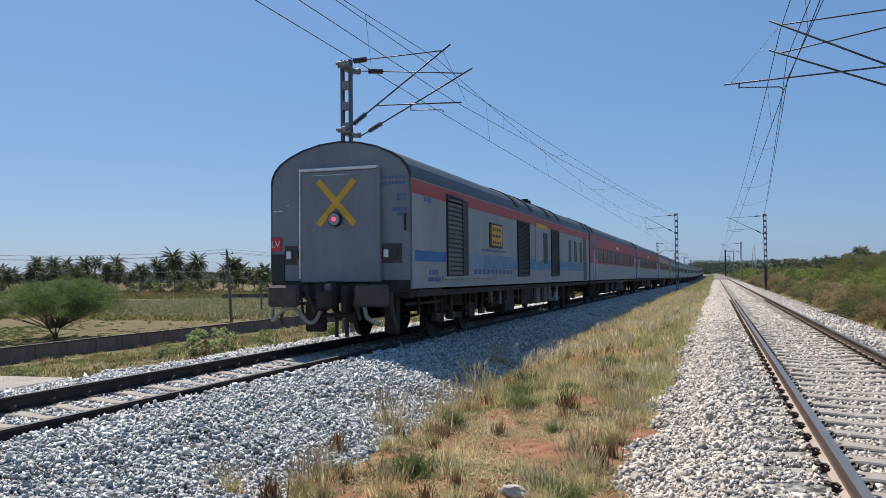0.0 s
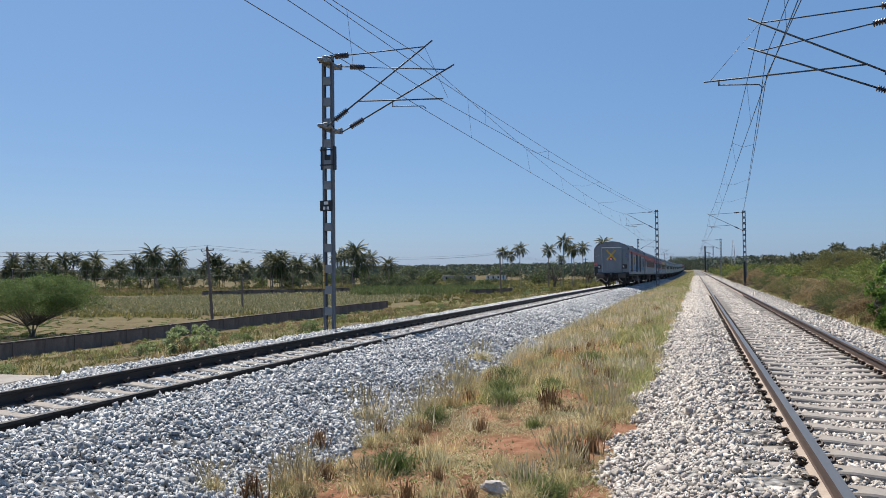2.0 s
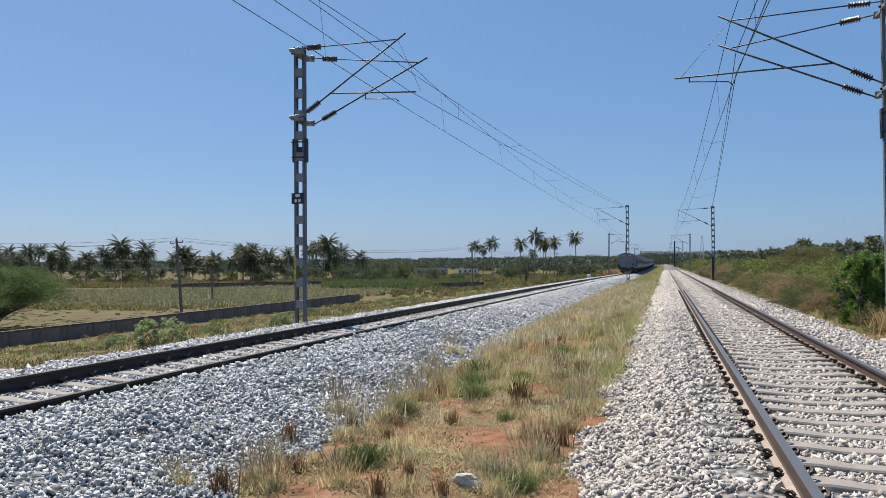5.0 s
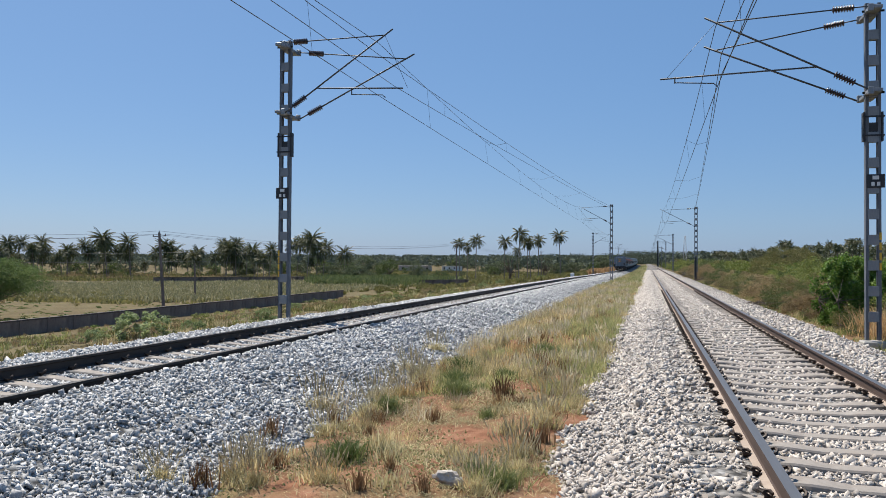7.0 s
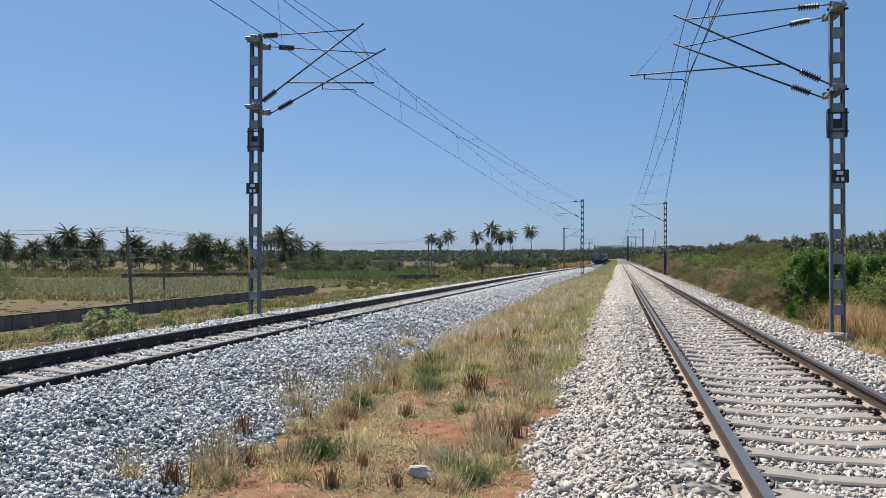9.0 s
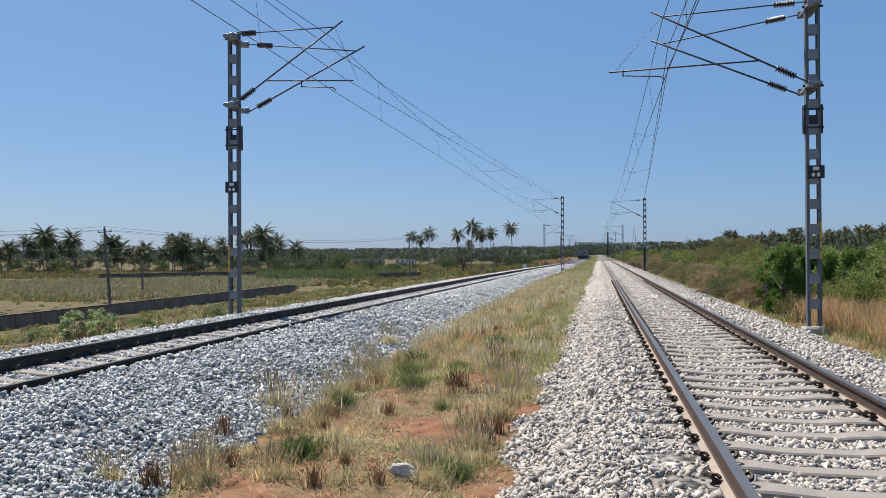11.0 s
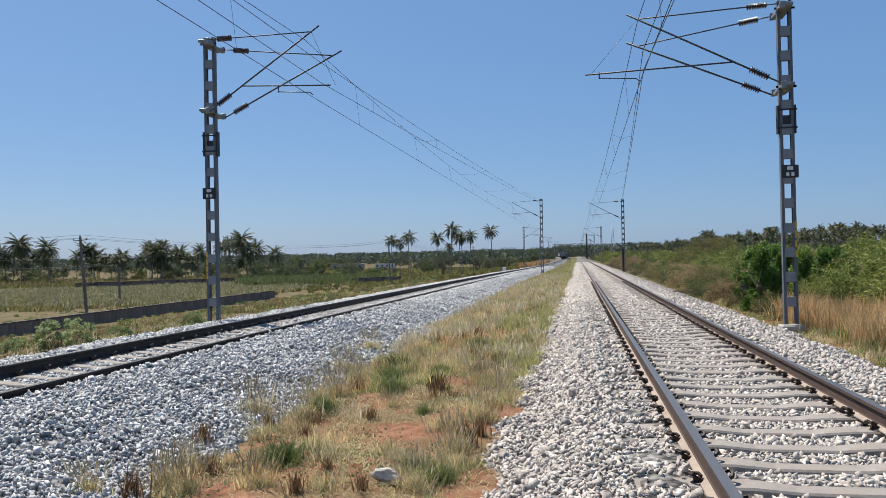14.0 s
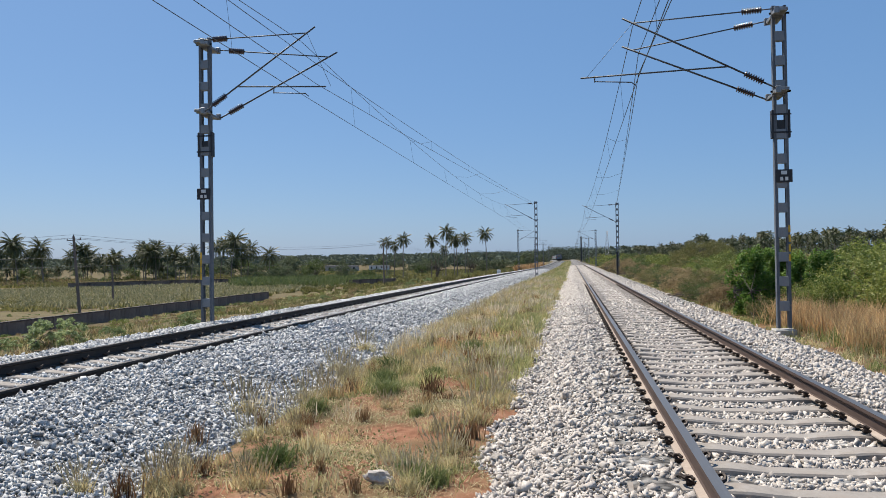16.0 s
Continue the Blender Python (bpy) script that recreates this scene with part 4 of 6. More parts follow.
def generator_car():
    c = thing("generator_car", "grey luggage and generator railway coach with red stripe and yellow cross", "railway coach", group="train coaches")
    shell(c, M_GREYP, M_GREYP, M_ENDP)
    e = -HALF
    bm = bmesh.new()
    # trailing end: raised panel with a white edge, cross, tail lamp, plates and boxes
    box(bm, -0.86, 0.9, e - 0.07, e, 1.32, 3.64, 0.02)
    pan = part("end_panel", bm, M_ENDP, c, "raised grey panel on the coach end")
    bm = bmesh.new()
    box(bm, -0.89, 0.92, e - 0.1, e + 0.0, 3.64, 3.7, 0.008)
    box(bm, -0.89, -0.865, e - 0.085, e, 1.4, 3.64)
    part("edge_strip", bm, M_WHITEP, c, "bare white metal edge strip")
    bm = bmesh.new()
    box(bm, 0.902, 0.965, e - 0.13, e, 1.32, 3.66, 0.012)
    part("panel_edge", bm, M_ENDP, c)
    for sgn in (-1, 1):
        bm = bmesh.new()
        box(bm, -0.065, 0.065, e - 0.078, e - 0.071, -0.62, 0.62)
        ob = part("yellow_cross_bar", bm, M_YELLOWP, c, "painted yellow cross")
        ob.matrix_basis = Matrix.Translation((-0.03, -0.002 * (sgn > 0), 2.97)) @ pose(0, 0, 0, 0, sgn * 42, 0)
    bm = bmesh.new()
    tube(bm, [(-0.04, e - 0.16, 2.62), (-0.04, e - 0.07, 2.62)], [0.15, 0.15], 20)
    lamp = part("tail_lamp", bm, M_BLACKP, c, "round tail lamp with a red light")
    bm = bmesh.new()
    tube(bm, [(-0.04, e - 0.168, 2.62), (-0.04, e - 0.161, 2.62)], 0.125, 20)
    part("reflector", bm, M_GREYP, lamp)
    bm = bmesh.new()
    tube(bm, [(-0.04, e - 0.18, 2.62), (-0.04, e - 0.169, 2.62)], 0.045, 14)
    part("bulb", bm, M_TAILLIGHT, lamp)
    bm = bmesh.new()
    box(bm, -1.6, -1.36, e - 0.04, e - 0.01, 2.0, 2.28, 0.004)
    lv = part("last_vehicle_board", bm, M_REDP, c, "small red board with white letters")
    words(lv, "LV", 0.2, M_WHITEP, Matrix.Translation((-1.48, e - 0.043, 2.13)) @ pose(0, 0, 0, 90, 0, 0))
    for x0, x1 in ((-1.28, -0.98), (0.95, 1.4)):
        bm = bmesh.new()
        box(bm, x0, x1, e - 0.015, e, 1.7, 2.1, 0.004)
        b2 = part("socket_box", bm, M_BUFFER, c)
        for dx in (0.12, 0.3):
            bm = bmesh.new()
            box(bm, x0 + dx - 0.05, x0 + dx + 0.05, e - 0.07, e - 0.016, 1.82, 1.98, 0.01)
            part("socket", bm, M_WHITEP if dx < 0.2 else M_BUFFER, b2)
    bm = bmesh.new()
    box(bm, -1.6, -1.28, e - 0.03, e, 1.32, 1.92, 0.01)
    part("corner_recess", bm, M_BLACKP, c)
    bm = bmesh.new()
    tube(bm, [(1.5, e - 0.05, 2.35), (1.5, e - 0.08, 2.45), (1.5, e - 0.08, 2.6), (1.5, e - 0.05, 2.7)], 0.025, 6)
    part("handle", bm, M_UNDER, c)

    def on_end(bm, u0, u1, v0, v1):
        box(bm, u0, u1, e - 0.006, e - 0.001, v0, v1)
    write_bars(c, [(0.95, 1.5, 3.42, 3.47, 9), (0.95, 1.5, 3.3, 3.36, 7), (1.3, 1.5, 3.05, 3.11, 4), (1.3, 1.5, 2.97, 3.02, 4), (1.2, 1.52, 2.76, 2.83, 5), (1.3, 1.45, 2.66, 2.72, 3)], M_BLUEWRITE, on_end)
    write_bars(c, [(-0.6, 0.3, 3.545, 3.555, 1)], M_WHITEP, lambda bm, a, b, v0, v1: box(bm, a, b + 0.25, e - 0.076, e - 0.071, v0, v1))
    write_bars(c, [(-1.55, -1.3, 2.83, 2.85, 2), (-1.25, -1.15, 2.95, 2.96, 1)], M_WHITEP, on_end)
    # headstock, buffers, coupler and hoses
    bm = bmesh.new()
    box(bm, -1.58, -0.75, e - 0.03, e + 0.3, 1.1, 1.36, 0.02)
    box(bm, 0.7, 1.58, e - 0.03, e + 0.3, 1.1, 1.36, 0.02)
    box(bm, -0.8, 0.8, e - 0.02, e + 0.3, 0.95, 1.3, 0.02)
    part("headstock", bm, M_UNDER, c)
    for s in (-1, 1):
        bm = bmesh.new()
        tube(bm, [(s * 0.98, e - 0.5, 1.05), (s * 0.98, e, 1.05)], [0.11, 0.14], 12)
        v0 = s * 0.98
        box(bm, v0 - 0.36, v0 + 0.36, e - 0.62, e - 0.5, 0.83, 1.27, 0.05)
        part("buffer", bm, M_BUFFER, c, "wide rusty buffer head")
    bm = bmesh.new()
    tube(bm, [(0.0, e, 0.98), (0.0, e - 0.45, 0.98)], 0.1, 8)
    box(bm, -0.14, 0.16, e - 0.72, e - 0.4, 0.8, 1.16, 0.05)
    box(bm, -0.3, -0.16, e - 0.5, e - 0.1, 0.75, 1.2, 0.03)
    box(bm, 0.22, 0.34, e - 0.4, e - 0.1, 0.7, 1.25, 0.03)
    box(bm, -0.45, 0.45, e - 0.2, e - 0.08, 0.6, 0.68, 0.02)
    part("coupler", bm, M_UNDER, c, "grimy centre coupler")
    bm = bmesh.new()
    tube(bm, [(-0.15, e - 0.3, 1.33), (0.25, e - 0.3, 1.33)], 0.02, 6)
    tube(bm, [(0.05, e - 0.3, 1.33), (0.05, e - 0.3, 1.1)], 0.03, 6)
    part("uncoupling_lever", bm, M_UNDER, c)
    for pts in ([(-1.45, e - 0.2, 0.95), (-1.4, e - 0.3, 0.55), (-1.15, e - 0.35, 0.75), (-0.85, e - 0.35, 0.78), (-0.55, e - 0.3, 0.5), (-0.4, e - 0.2, 0.6), (-0.3, e - 0.1, 0.95)], [(0.6, e - 0.15, 1.0), (0.72, e - 0.3, 0.75), (0.8, e - 0.35, 0.6), (1.05, e - 0.35, 0.48)]):
        cur = []
        for i in range(len(pts) - 1):
            p0, p1, p2, p3 = [Vector(pts[max(0, min(len(pts) - 1, i + k))]) for k in (-1, 0, 1, 2)]
            for f in (0, 0.25, 0.5, 0.75):
                cur.append(0.5 * (2 * p1 + (p2 - p0) * f + (2 * p0 - 5 * p1 + 4 * p2 - p3) * f * f + (3 * p1 - p0 - 3 * p2 + p3) * f ** 3))
        cur.append(Vector(pts[-1]))
        bm = bmesh.new()
        tube(bm, cur, 0.045, 8)
        part("brake_hose", bm, M_HOSE, c, "sagging pale rubber hose", True)
    bm = bmesh.new()
    box(bm, -0.75, -0.3, e - 0.1, e + 0.05, 0.3, 0.95, 0.03)
    part("guard_plate", bm, M_UNDER, c)
    bm = bmesh.new()
    box(bm, 0.95, 1.25, e + 0.1, e + 0.25, 0.25, 1.1, 0.03)
    part("guard_plate", bm, M_UNDER, c)
    bm = bmesh.new()
    for x in (-0.12, 0.12):
        tube(bm, [(x, e + 0.1, 0.18), (x, e + 0.1, 0.95)], 0.04, 6)
    part("hanging_pipe", bm, M_BUFFER, c)
    # side furniture
    for s in (-1, 1):
        panel("red_stripe", c, e + 0.01, HALF - 0.01, 3.12, 3.4, M_COACHRED, s, 0.004, bevel=0.0)
        louvre(c, e + 2.2, e + 3.3, 1.44, 3.24, 17, M_LOUVRE, s, "louvred sliding luggage shutter")
        panel("shutter_gap", c, e + 3.36, e + 3.8, 1.44, 3.26, M_BLACKP, s, 0.02)
        panel("sliding_rail", c, e + 1.8, e + 6.4, 1.36, 1.42, M_GREYP, s, 0.05)
        panel("blue_patch", c, e + 0.15, e + 2.1, 1.74, 1.96, M_BRIGHTBLUE, s, 0.004, bevel=0.0)
        panel("blue_band", c, e + 3.9, HALF - 1.4, 1.62, 1.98, M_COACHBLUE, s, 0.003, bevel=0.0)
        nb = panel("destination_board", c, e + 5.75, e + 7.05, 2.2, 2.87, M_BLACKP, s, 0.03)
        bm = bmesh.new()
        xs = sorted((s * 1.652, s * 1.656))
        box(bm, xs[0], xs[1], e + 5.9, e + 6.97, 2.26, 2.82)
        part("yellow_board", bm, M_YELLOWP, nb)
        for z, n in ((2.7, 4), (2.52, 3), (2.34, 5)):
            bm = bmesh.new()
            for k in range(n):
                xs = sorted((s * 1.657, s * 1.659))
                w = 0.9 / n
                box(bm, xs[0], xs[1], e + 6.0 + k * w, e + 6.0 + k * w + w * 0.6, z - 0.04, z + 0.04)
            part("marking", bm, M_BLACKP, nb)

        def on_side(bm, u0, u1, v0, v1, s=s):
            xs = sorted((s * 1.621, s * 1.626))
            box(bm, xs[0], xs[1], e + u0, e + u1, v0, v1)
        write_bars(c, [(5.0, 7.6, 2.08, 2.14, 12), (4.3, 8.4, 1.48, 1.6, 10), (0.9, 1.75, 1.33, 1.4, 6), (1.0, 1.6, 1.46, 1.56, 4), (0.7, 1.2, 3.0, 3.1, 3)], M_BLUEWRITE, on_side)
        words(c, "LUGGAGE", 0.15, M_BLUEWRITE, Matrix.Translation((s * 1.627, e + 1.3, 1.36)) @ pose(0, 0, 0, 90, 0, 90 * s))
        louvre(c, e + 9.0, e + 10.5, 1.45, 3.1, 40, M_DARKLOUVRE, s, "dark fine radiator louvres")
        louvre(c, e + 14.3, e + 15.7, 1.45, 3.1, 40, M_DARKLOUVRE, s, "dark fine radiator louvres")
        panel("side_door", c, e + 11.5, e + 12.35, 1.9, 3.0, M_GREYP, s, 0.025, bevel=0.01)
        panel("dark_hatch", c, e + 12.9, e + 13.6, 1.85, 2.95, M_BLACKP, s, 0.01)
        panel("name_strip", c, e + 11.6, e + 13.5, 3.08, 3.22, M_YELLOWP, s, 0.02)
        for y in (18.3, 19.7, 21.1):
            window(c, e + y, 0.42, 2.05, 2.85, s)
        panel("blue_door", c, e + 21.9, e + 22.8, 1.2, 3.2, M_BRIGHTBLUE if s < 0 else M_DARKLOUVRE, s, 0.006)
    roof_vents(c, [e + 9.1, e + 11.1, e + 14.0, e + 16.0, e + 22.6])
    bm = bmesh.new()
    tube(bm, [(0.9, e + 13.2, 4.05), (0.9, e + 13.2, 4.2)], 0.12, 10)
    tube(bm, [(0.9, e + 13.6, 4.05), (0.9, e + 13.6, 4.18)], 0.12, 10)
    part("exhaust", bm, M_UNDER, c)
    under_boxes(c, [(-3.0, 1.2, 0.35, M_UNDER), (-0.6, 1.5, 0.5, M_UNDER), (1.2, 0.7, 0.45, M_LOUVRE), (2.5, 0.5, 0.45, M_LOUVRE), (3.3, 0.5, 0.45, M_LOUVRE), (4.7, 0.35, 0.42, M_GREYP)])
    for s in (-1, 1):
        for y in (e + 0.9, e + 2.4, e + 3.0, e + 4.2, -2.0, 0.4, 3.9, 5.4, 9.9):
            bm = bmesh.new()
            tube(bm, [(s * 1.42, y, 1.16), (s * 1.38, y + 0.05, 0.62)], 0.03, 6)
            tube(bm, [(s * 1.38, y + 0.05, 0.62), (s * 1.0, y + 0.1, 0.55)], 0.03, 6)
            part("hanger", bm, M_UNDER, c)
        for y0, y1, z in ((-5.4, -1.5, 0.78), (-1.0, 5.6, 0.7), (e + 0.4, e + 2.8, 0.85)):
            bm = bmesh.new()
            tube(bm, [(s * 1.3, y0, z), (s * 1.3, y1, z)], 0.035, 6)
            part("air_pipe", bm, M_BUFFER, c)
        bm = bmesh.new()
        tube(bm, [(s * 1.05, -5.0, 0.72), (s * 1.05, -3.9, 0.72)], 0.24, 12)
        part("air_tank", bm, M_UNDER, c)
        bm = bmesh.new()
        xs = sorted((s * 1.5, s * 1.6))
        box(bm, xs[0], xs[1], e + 0.3, e + 1.9, 1.0, 1.16, 0.02)
        part("sole_bar", bm, M_UNDER, c)
    for x0, z0, x1, z1 in ((-0.72, 1.25, -0.5, 0.7), (0.42, 1.2, 0.52, 0.55), (1.2, 1.1, 1.32, 0.4), (-1.2, 0.9, -1.3, 0.45)):
        bm = bmesh.new()
        tube(bm, [(x0, e - 0.12, z0), ((x0 + x1) / 2, e - 0.2, (z0 + z1) / 2), (x1, e - 0.1, z1)], 0.045, 7)
        part("end_pipe", bm, M_BUFFER, c)
    bm = bmesh.new()
    box(bm, -0.12, 0.02, e - 0.45, e - 0.25, 1.05, 1.3, 0.02)
    part("end_cock", bm, M_LOUVRE, c)
    for s in (-1, 1):
        # brake rigging, cable runs and brackets hung below the floor
        for k in range(34):
            y = -5.2 + 0.33 * k + RNG.normal(0, 0.05)
            if RNG.random() < 0.35:
                continue
            bm = bmesh.new()
            x, w, z0 = s * RNG.uniform(1.15, 1.45), RNG.uniform(0.04, 0.13), RNG.uniform(0.45, 0.85)
            box(bm, x - 0.05, x + 0.05, y - w, y + w, z0, 1.08, 0.01)
            tube(bm, [(x, y, z0 + 0.1), (x - s * 0.2, y + 0.3, z0 + RNG.uniform(0, 0.2))], 0.022, 6)
            part("bracket", bm, M_BUFFER if k % 3 else M_LOUVRE, c)
        for q in (-7.45, 7.45):
            for dy in (-2.0, -0.75, 0.75, 2.0):
                bm = bmesh.new()
                tube(bm, [(s * 1.25, q + dy, 1.05), (s * 1.25, q + dy * 0.94, 0.5)], 0.04, 6)
                box(bm, s * 1.24 - 0.07, s * 1.24 + 0.07, q + dy * 0.94 - 0.12, q + dy * 0.94 + 0.12, 0.4, 0.58, 0.02)
                part("damper", bm, M_BUFFER, c)
    gangway(c, HALF, 1)
    return c


def passenger_coach(upper, lower, label):
    c = thing("passenger_coach", label, "railway coach", group="train coaches")
    shell(c, upper, lower, M_ENDP)
    for s in (-1, 1):
        panel("waist_line", c, -HALF + 0.01, HALF - 0.01, 1.98, 2.02, M_GREYP, s, 0.005, bevel=0)
        for y in (-HALF + 1.3, HALF - 1.3):
            door(c, y, s, M_BRIGHTBLUE if upper == M_COACHRED else M_DARKLOUVRE)
        for k in range(10):
            y = -8.2 + k * 1.82
            window(c, y, 1.15, 2.15, 2.8, s)
        for y in (-9.6, 9.6):
            window(c, y, 0.5, 2.3, 2.8, s)
        panel("coach_board", c, -1.0, 0.2, 3.0, 3.15, M_WHITEP, s, 0.02)
    under_boxes(c, [(-3.8, 1.6, 0.4, M_UNDER), (-1.2, 1.2, 0.45, M_UNDER), (1.5, 1.8, 0.4, M_UNDER), (4.0, 0.5, 0.45, M_LOUVRE)])
    roof_vents(c, [-HALF + 0.9, HALF - 0.9])
    gangway(c, -HALF, -1)
    gangway(c, HALF, 1)
    return c


COACHES = [generator_car()]
red_coach = passenger_coach(M_COACHRED, M_GREYP, "red and grey air-conditioned railway coach with dark windows")
buff_coach = passenger_coach(M_COACHBUFF, M_GREYP, "buff and grey railway coach with dark windows")
teal_coach = passenger_coach(M_COACHTEAL, M_COACHTEAL, "grey-green railway coach with dark windows")
COACHES += [red_coach, copy_thing(red_coach, Matrix()), buff_coach, teal_coach]
COACHES += [copy_thing(teal_coach, Matrix()) for k in range(8)]
COACHES += [copy_thing(red_coach, Matrix()) for k in range(5)]
TAIL_AT, SPEED, PITCH = 14.8, 30.2, 24.1


def motions():
    for k, c in enumerate(COACHES):
        rows = []
        for t in np.arange(0, 16.01, 0.5):
            y = TAIL_AT + HALF + k * PITCH + SPEED * t - 0.06 * t * t
            x, z = float(left_x(y)), float(left_z(y))
            dx = float(left_x(y + 8) - left_x(y - 8)) / 16
            dz = float(left_z(y + 8) - left_z(y - 8)) / 16
            rows.append((float(t), pose(x, y, z, math.degrees(math.atan(dz)), 0, -math.degrees(math.atan(dx)))))
        walk(c, rows)


# ---- vegetation ----
def tuft_mesh(name, n, spread, h, w, lean, mat):
    r = np.abs(RNG.normal(0, spread, n))
    a = RNG.uniform(0, 2 * np.pi, n)
    base = np.stack([r * np.cos(a), r * np.sin(a), np.full(n, -0.02)], 1)
    v, t = blades(base, h * RNG.uniform(0.45, 1.15, n), w * RNG.uniform(0.7, 1.3, n), lean * RNG.uniform(0.2, 1.4, n))
    return mesh_np(name, v, t, mat)


def seed_tuft(name, stems, spread, h, lean, mats):
    """A clump of upright stems, each with a feathery head, over a skirt of shorter leaves."""
    r, a = np.abs(RNG.normal(0, spread, stems)), RNG.uniform(0, 2 * np.pi, stems)
    foot = np.stack([r * np.cos(a), r * np.sin(a), np.full(stems, -0.02)], 1)
    tall = h * RNG.uniform(0.55, 1.1, stems)
    la = a + RNG.normal(0, 0.7, stems)
    out = np.stack([np.cos(la), np.sin(la), np.zeros(stems)], 1) * (lean * tall * RNG.uniform(0.2, 1.2, stems))[:, None]
    tip = foot + out + np.array([0, 0, 1.0]) * tall[:, None]
    d = tip - foot
    V, T, M, n0 = [], [], [], 0
    for az in (0.3, 1.9):
        side = np.array([math.cos(az), math.sin(az), 0])
        V.append(np.stack([foot - side * 0.002, foot + side * 0.002, tip], 1).reshape(-1, 3))
        T.append(np.arange(stems * 3).reshape(-1, 3) + n0)
        M.append(np.zeros(stems, int))
        n0 += stems * 3
    for az in (0.0, 1.05, 2.1):
        side = np.array([math.cos(az), math.sin(az), 0]) * 0.0065
        q = np.stack([tip - d * 0.3, tip - d * 0.18 + side, tip + d * 0.06, tip - d * 0.18 - side], 1).reshape(-1, 3)
        k = np.arange(stems)[:, None, None] * 4
        V.append(q)
        T.append((np.array([[0, 1, 2], [0, 2, 3]])[None] + k).reshape(-1, 3) + n0)
        M.append(np.ones(stems * 2, int))
        n0 += stems * 4
    sk = stems * 3
    r, a = np.abs(RNG.normal(0, spread, sk)), RNG.uniform(0, 2 * np.pi, sk)
    v, t = blades(np.stack([r * np.cos(a), r * np.sin(a), np.full(sk, -0.02)], 1), h * RNG.uniform(0.2, 0.6, sk), np.full(sk, 0.008), lean * RNG.uniform(0.6, 2.2, sk))
    V.append(v)
    T.append(t + n0)
    M.append(np.zeros(len(t), int))
    me = mesh_np(name, np.concatenate(V), np.concatenate(T), mats[0])
    me.materials.append(mats[1])
    idx = np.concatenate(M)
    if len(idx) == len(me.polygons):
        me.polygons.foreach_set("material_index", idx.astype(np.int32))
    return me


TUFTS = {
    "dry": [seed_tuft("seeding_tuft", 60, 0.1, 0.37, 0.48, (M_DRY, M_SEED)) for k in range(3)],
    "rust": [tuft_mesh("rust_tuft", 75, 0.075, 0.3, 0.012, 0.3, M_RUST_DARK) for k in range(3)],
    "green": [tuft_mesh("green_tuft", 420, 0.12, 0.27, 0.01, 0.85, M_CLUMP) for k in range(3)],
}
TUFT_LABEL = {"dry": "tuft of olive grass with pale feathery seed heads", "rust": "tuft of withered rust-brown grass stems", "green": "low green clump of fresh grass"}
TUFT_AT = [
    ("green", -2.8, 7.15, 1.1), ("rust", -3.9, 7.75, 0.9), ("rust", -3.75, 6.15, 1.15), ("dry", -4.0, 5.95, 0.8), ("dry", -3.6, 6.5, 1.0), ("dry", -3.3, 6.3, 0.9),
    ("rust", -2.0, 11.2, 1.2), ("rust", -1.66, 13.1, 0.8), ("dry", -4.2, 15.7, 1.3), ("dry", -3.95, 13.0, 1.3), ("dry", -4.0, 9.3, 1.3), ("dry", -3.7, 10.6, 1.25),
    ("dry", -3.4, 10.9, 1.3), ("green", -2.6, 11.0, 1.0), ("green", -2.9, 12.2, 1.2), ("green", -3.1, 13.5, 1.3), ("dry", -1.2, 7.7, 1.0), ("rust", -1.1, 7.9, 1.0), ("dry", -1.1, 9.0, 1.2),
    ("dry", -1.0, 10.4, 1.2), ("dry", -1.15, 11.5, 1.3), ("rust", -2.5, 9.3, 0.7), ("green", -1.45, 7.0, 0.7), ("green", -1.2, 6.7, 0.9), ("dry", -2.7, 6.4, 0.9), ("rust", -2.3, 6.2, 0.8), ("dry", -1.35, 6.4, 1.0), ("green", -1.9, 9.6, 0.6), ("green", -2.0, 16.0, 1.3), ("rust", -3.0, 8.4, 0.6),
    ("dry", -3.5, 8.3, 1.0), ("rust", -3.6, 8.8, 0.9), ("dry", -3.45, 9.6, 1.2), ("green", -3.3, 9.9, 0.9), ("dry", -3.2, 8.9, 0.7), ("dry", -3.75, 7.2, 0.8), ("rust", -3.4, 6.9, 0.7), ("rust", -2.2, 6.7, 0.6), ("rust", -1.75, 6.2, 0.6),
    ("dry", -1.15, 7.2, 0.9), ("rust", -1.05, 8.3, 0.9), ("dry", -2.45, 10.2, 0.7), ("rust", -1.9, 10.4, 0.7), ("dry", -1.5, 12.0, 1.0), ("green", -2.2, 12.6, 0.9), ("dry", -2.5, 13.3, 1.1), ("dry", -3.5, 12.0, 1.3), ("rust", -3.3, 11.6, 0.9)]
for k, (kind, x, y, s) in enumerate(TUFT_AT):
    ob = new("grass_tuft", TUFTS[kind][k % 3])
    ob.matrix_basis = pose(x, y, float(ground_z(x, y)) if x > -3.8 else float(max(ground_z(x, y), bed_z(x, y, True))), 0, 0, 37 * k) @ Matrix.Scale(s, 4)
    tagged(ob, TUFT_LABEL[kind], "grass tuft", "grass tufts between the tracks")


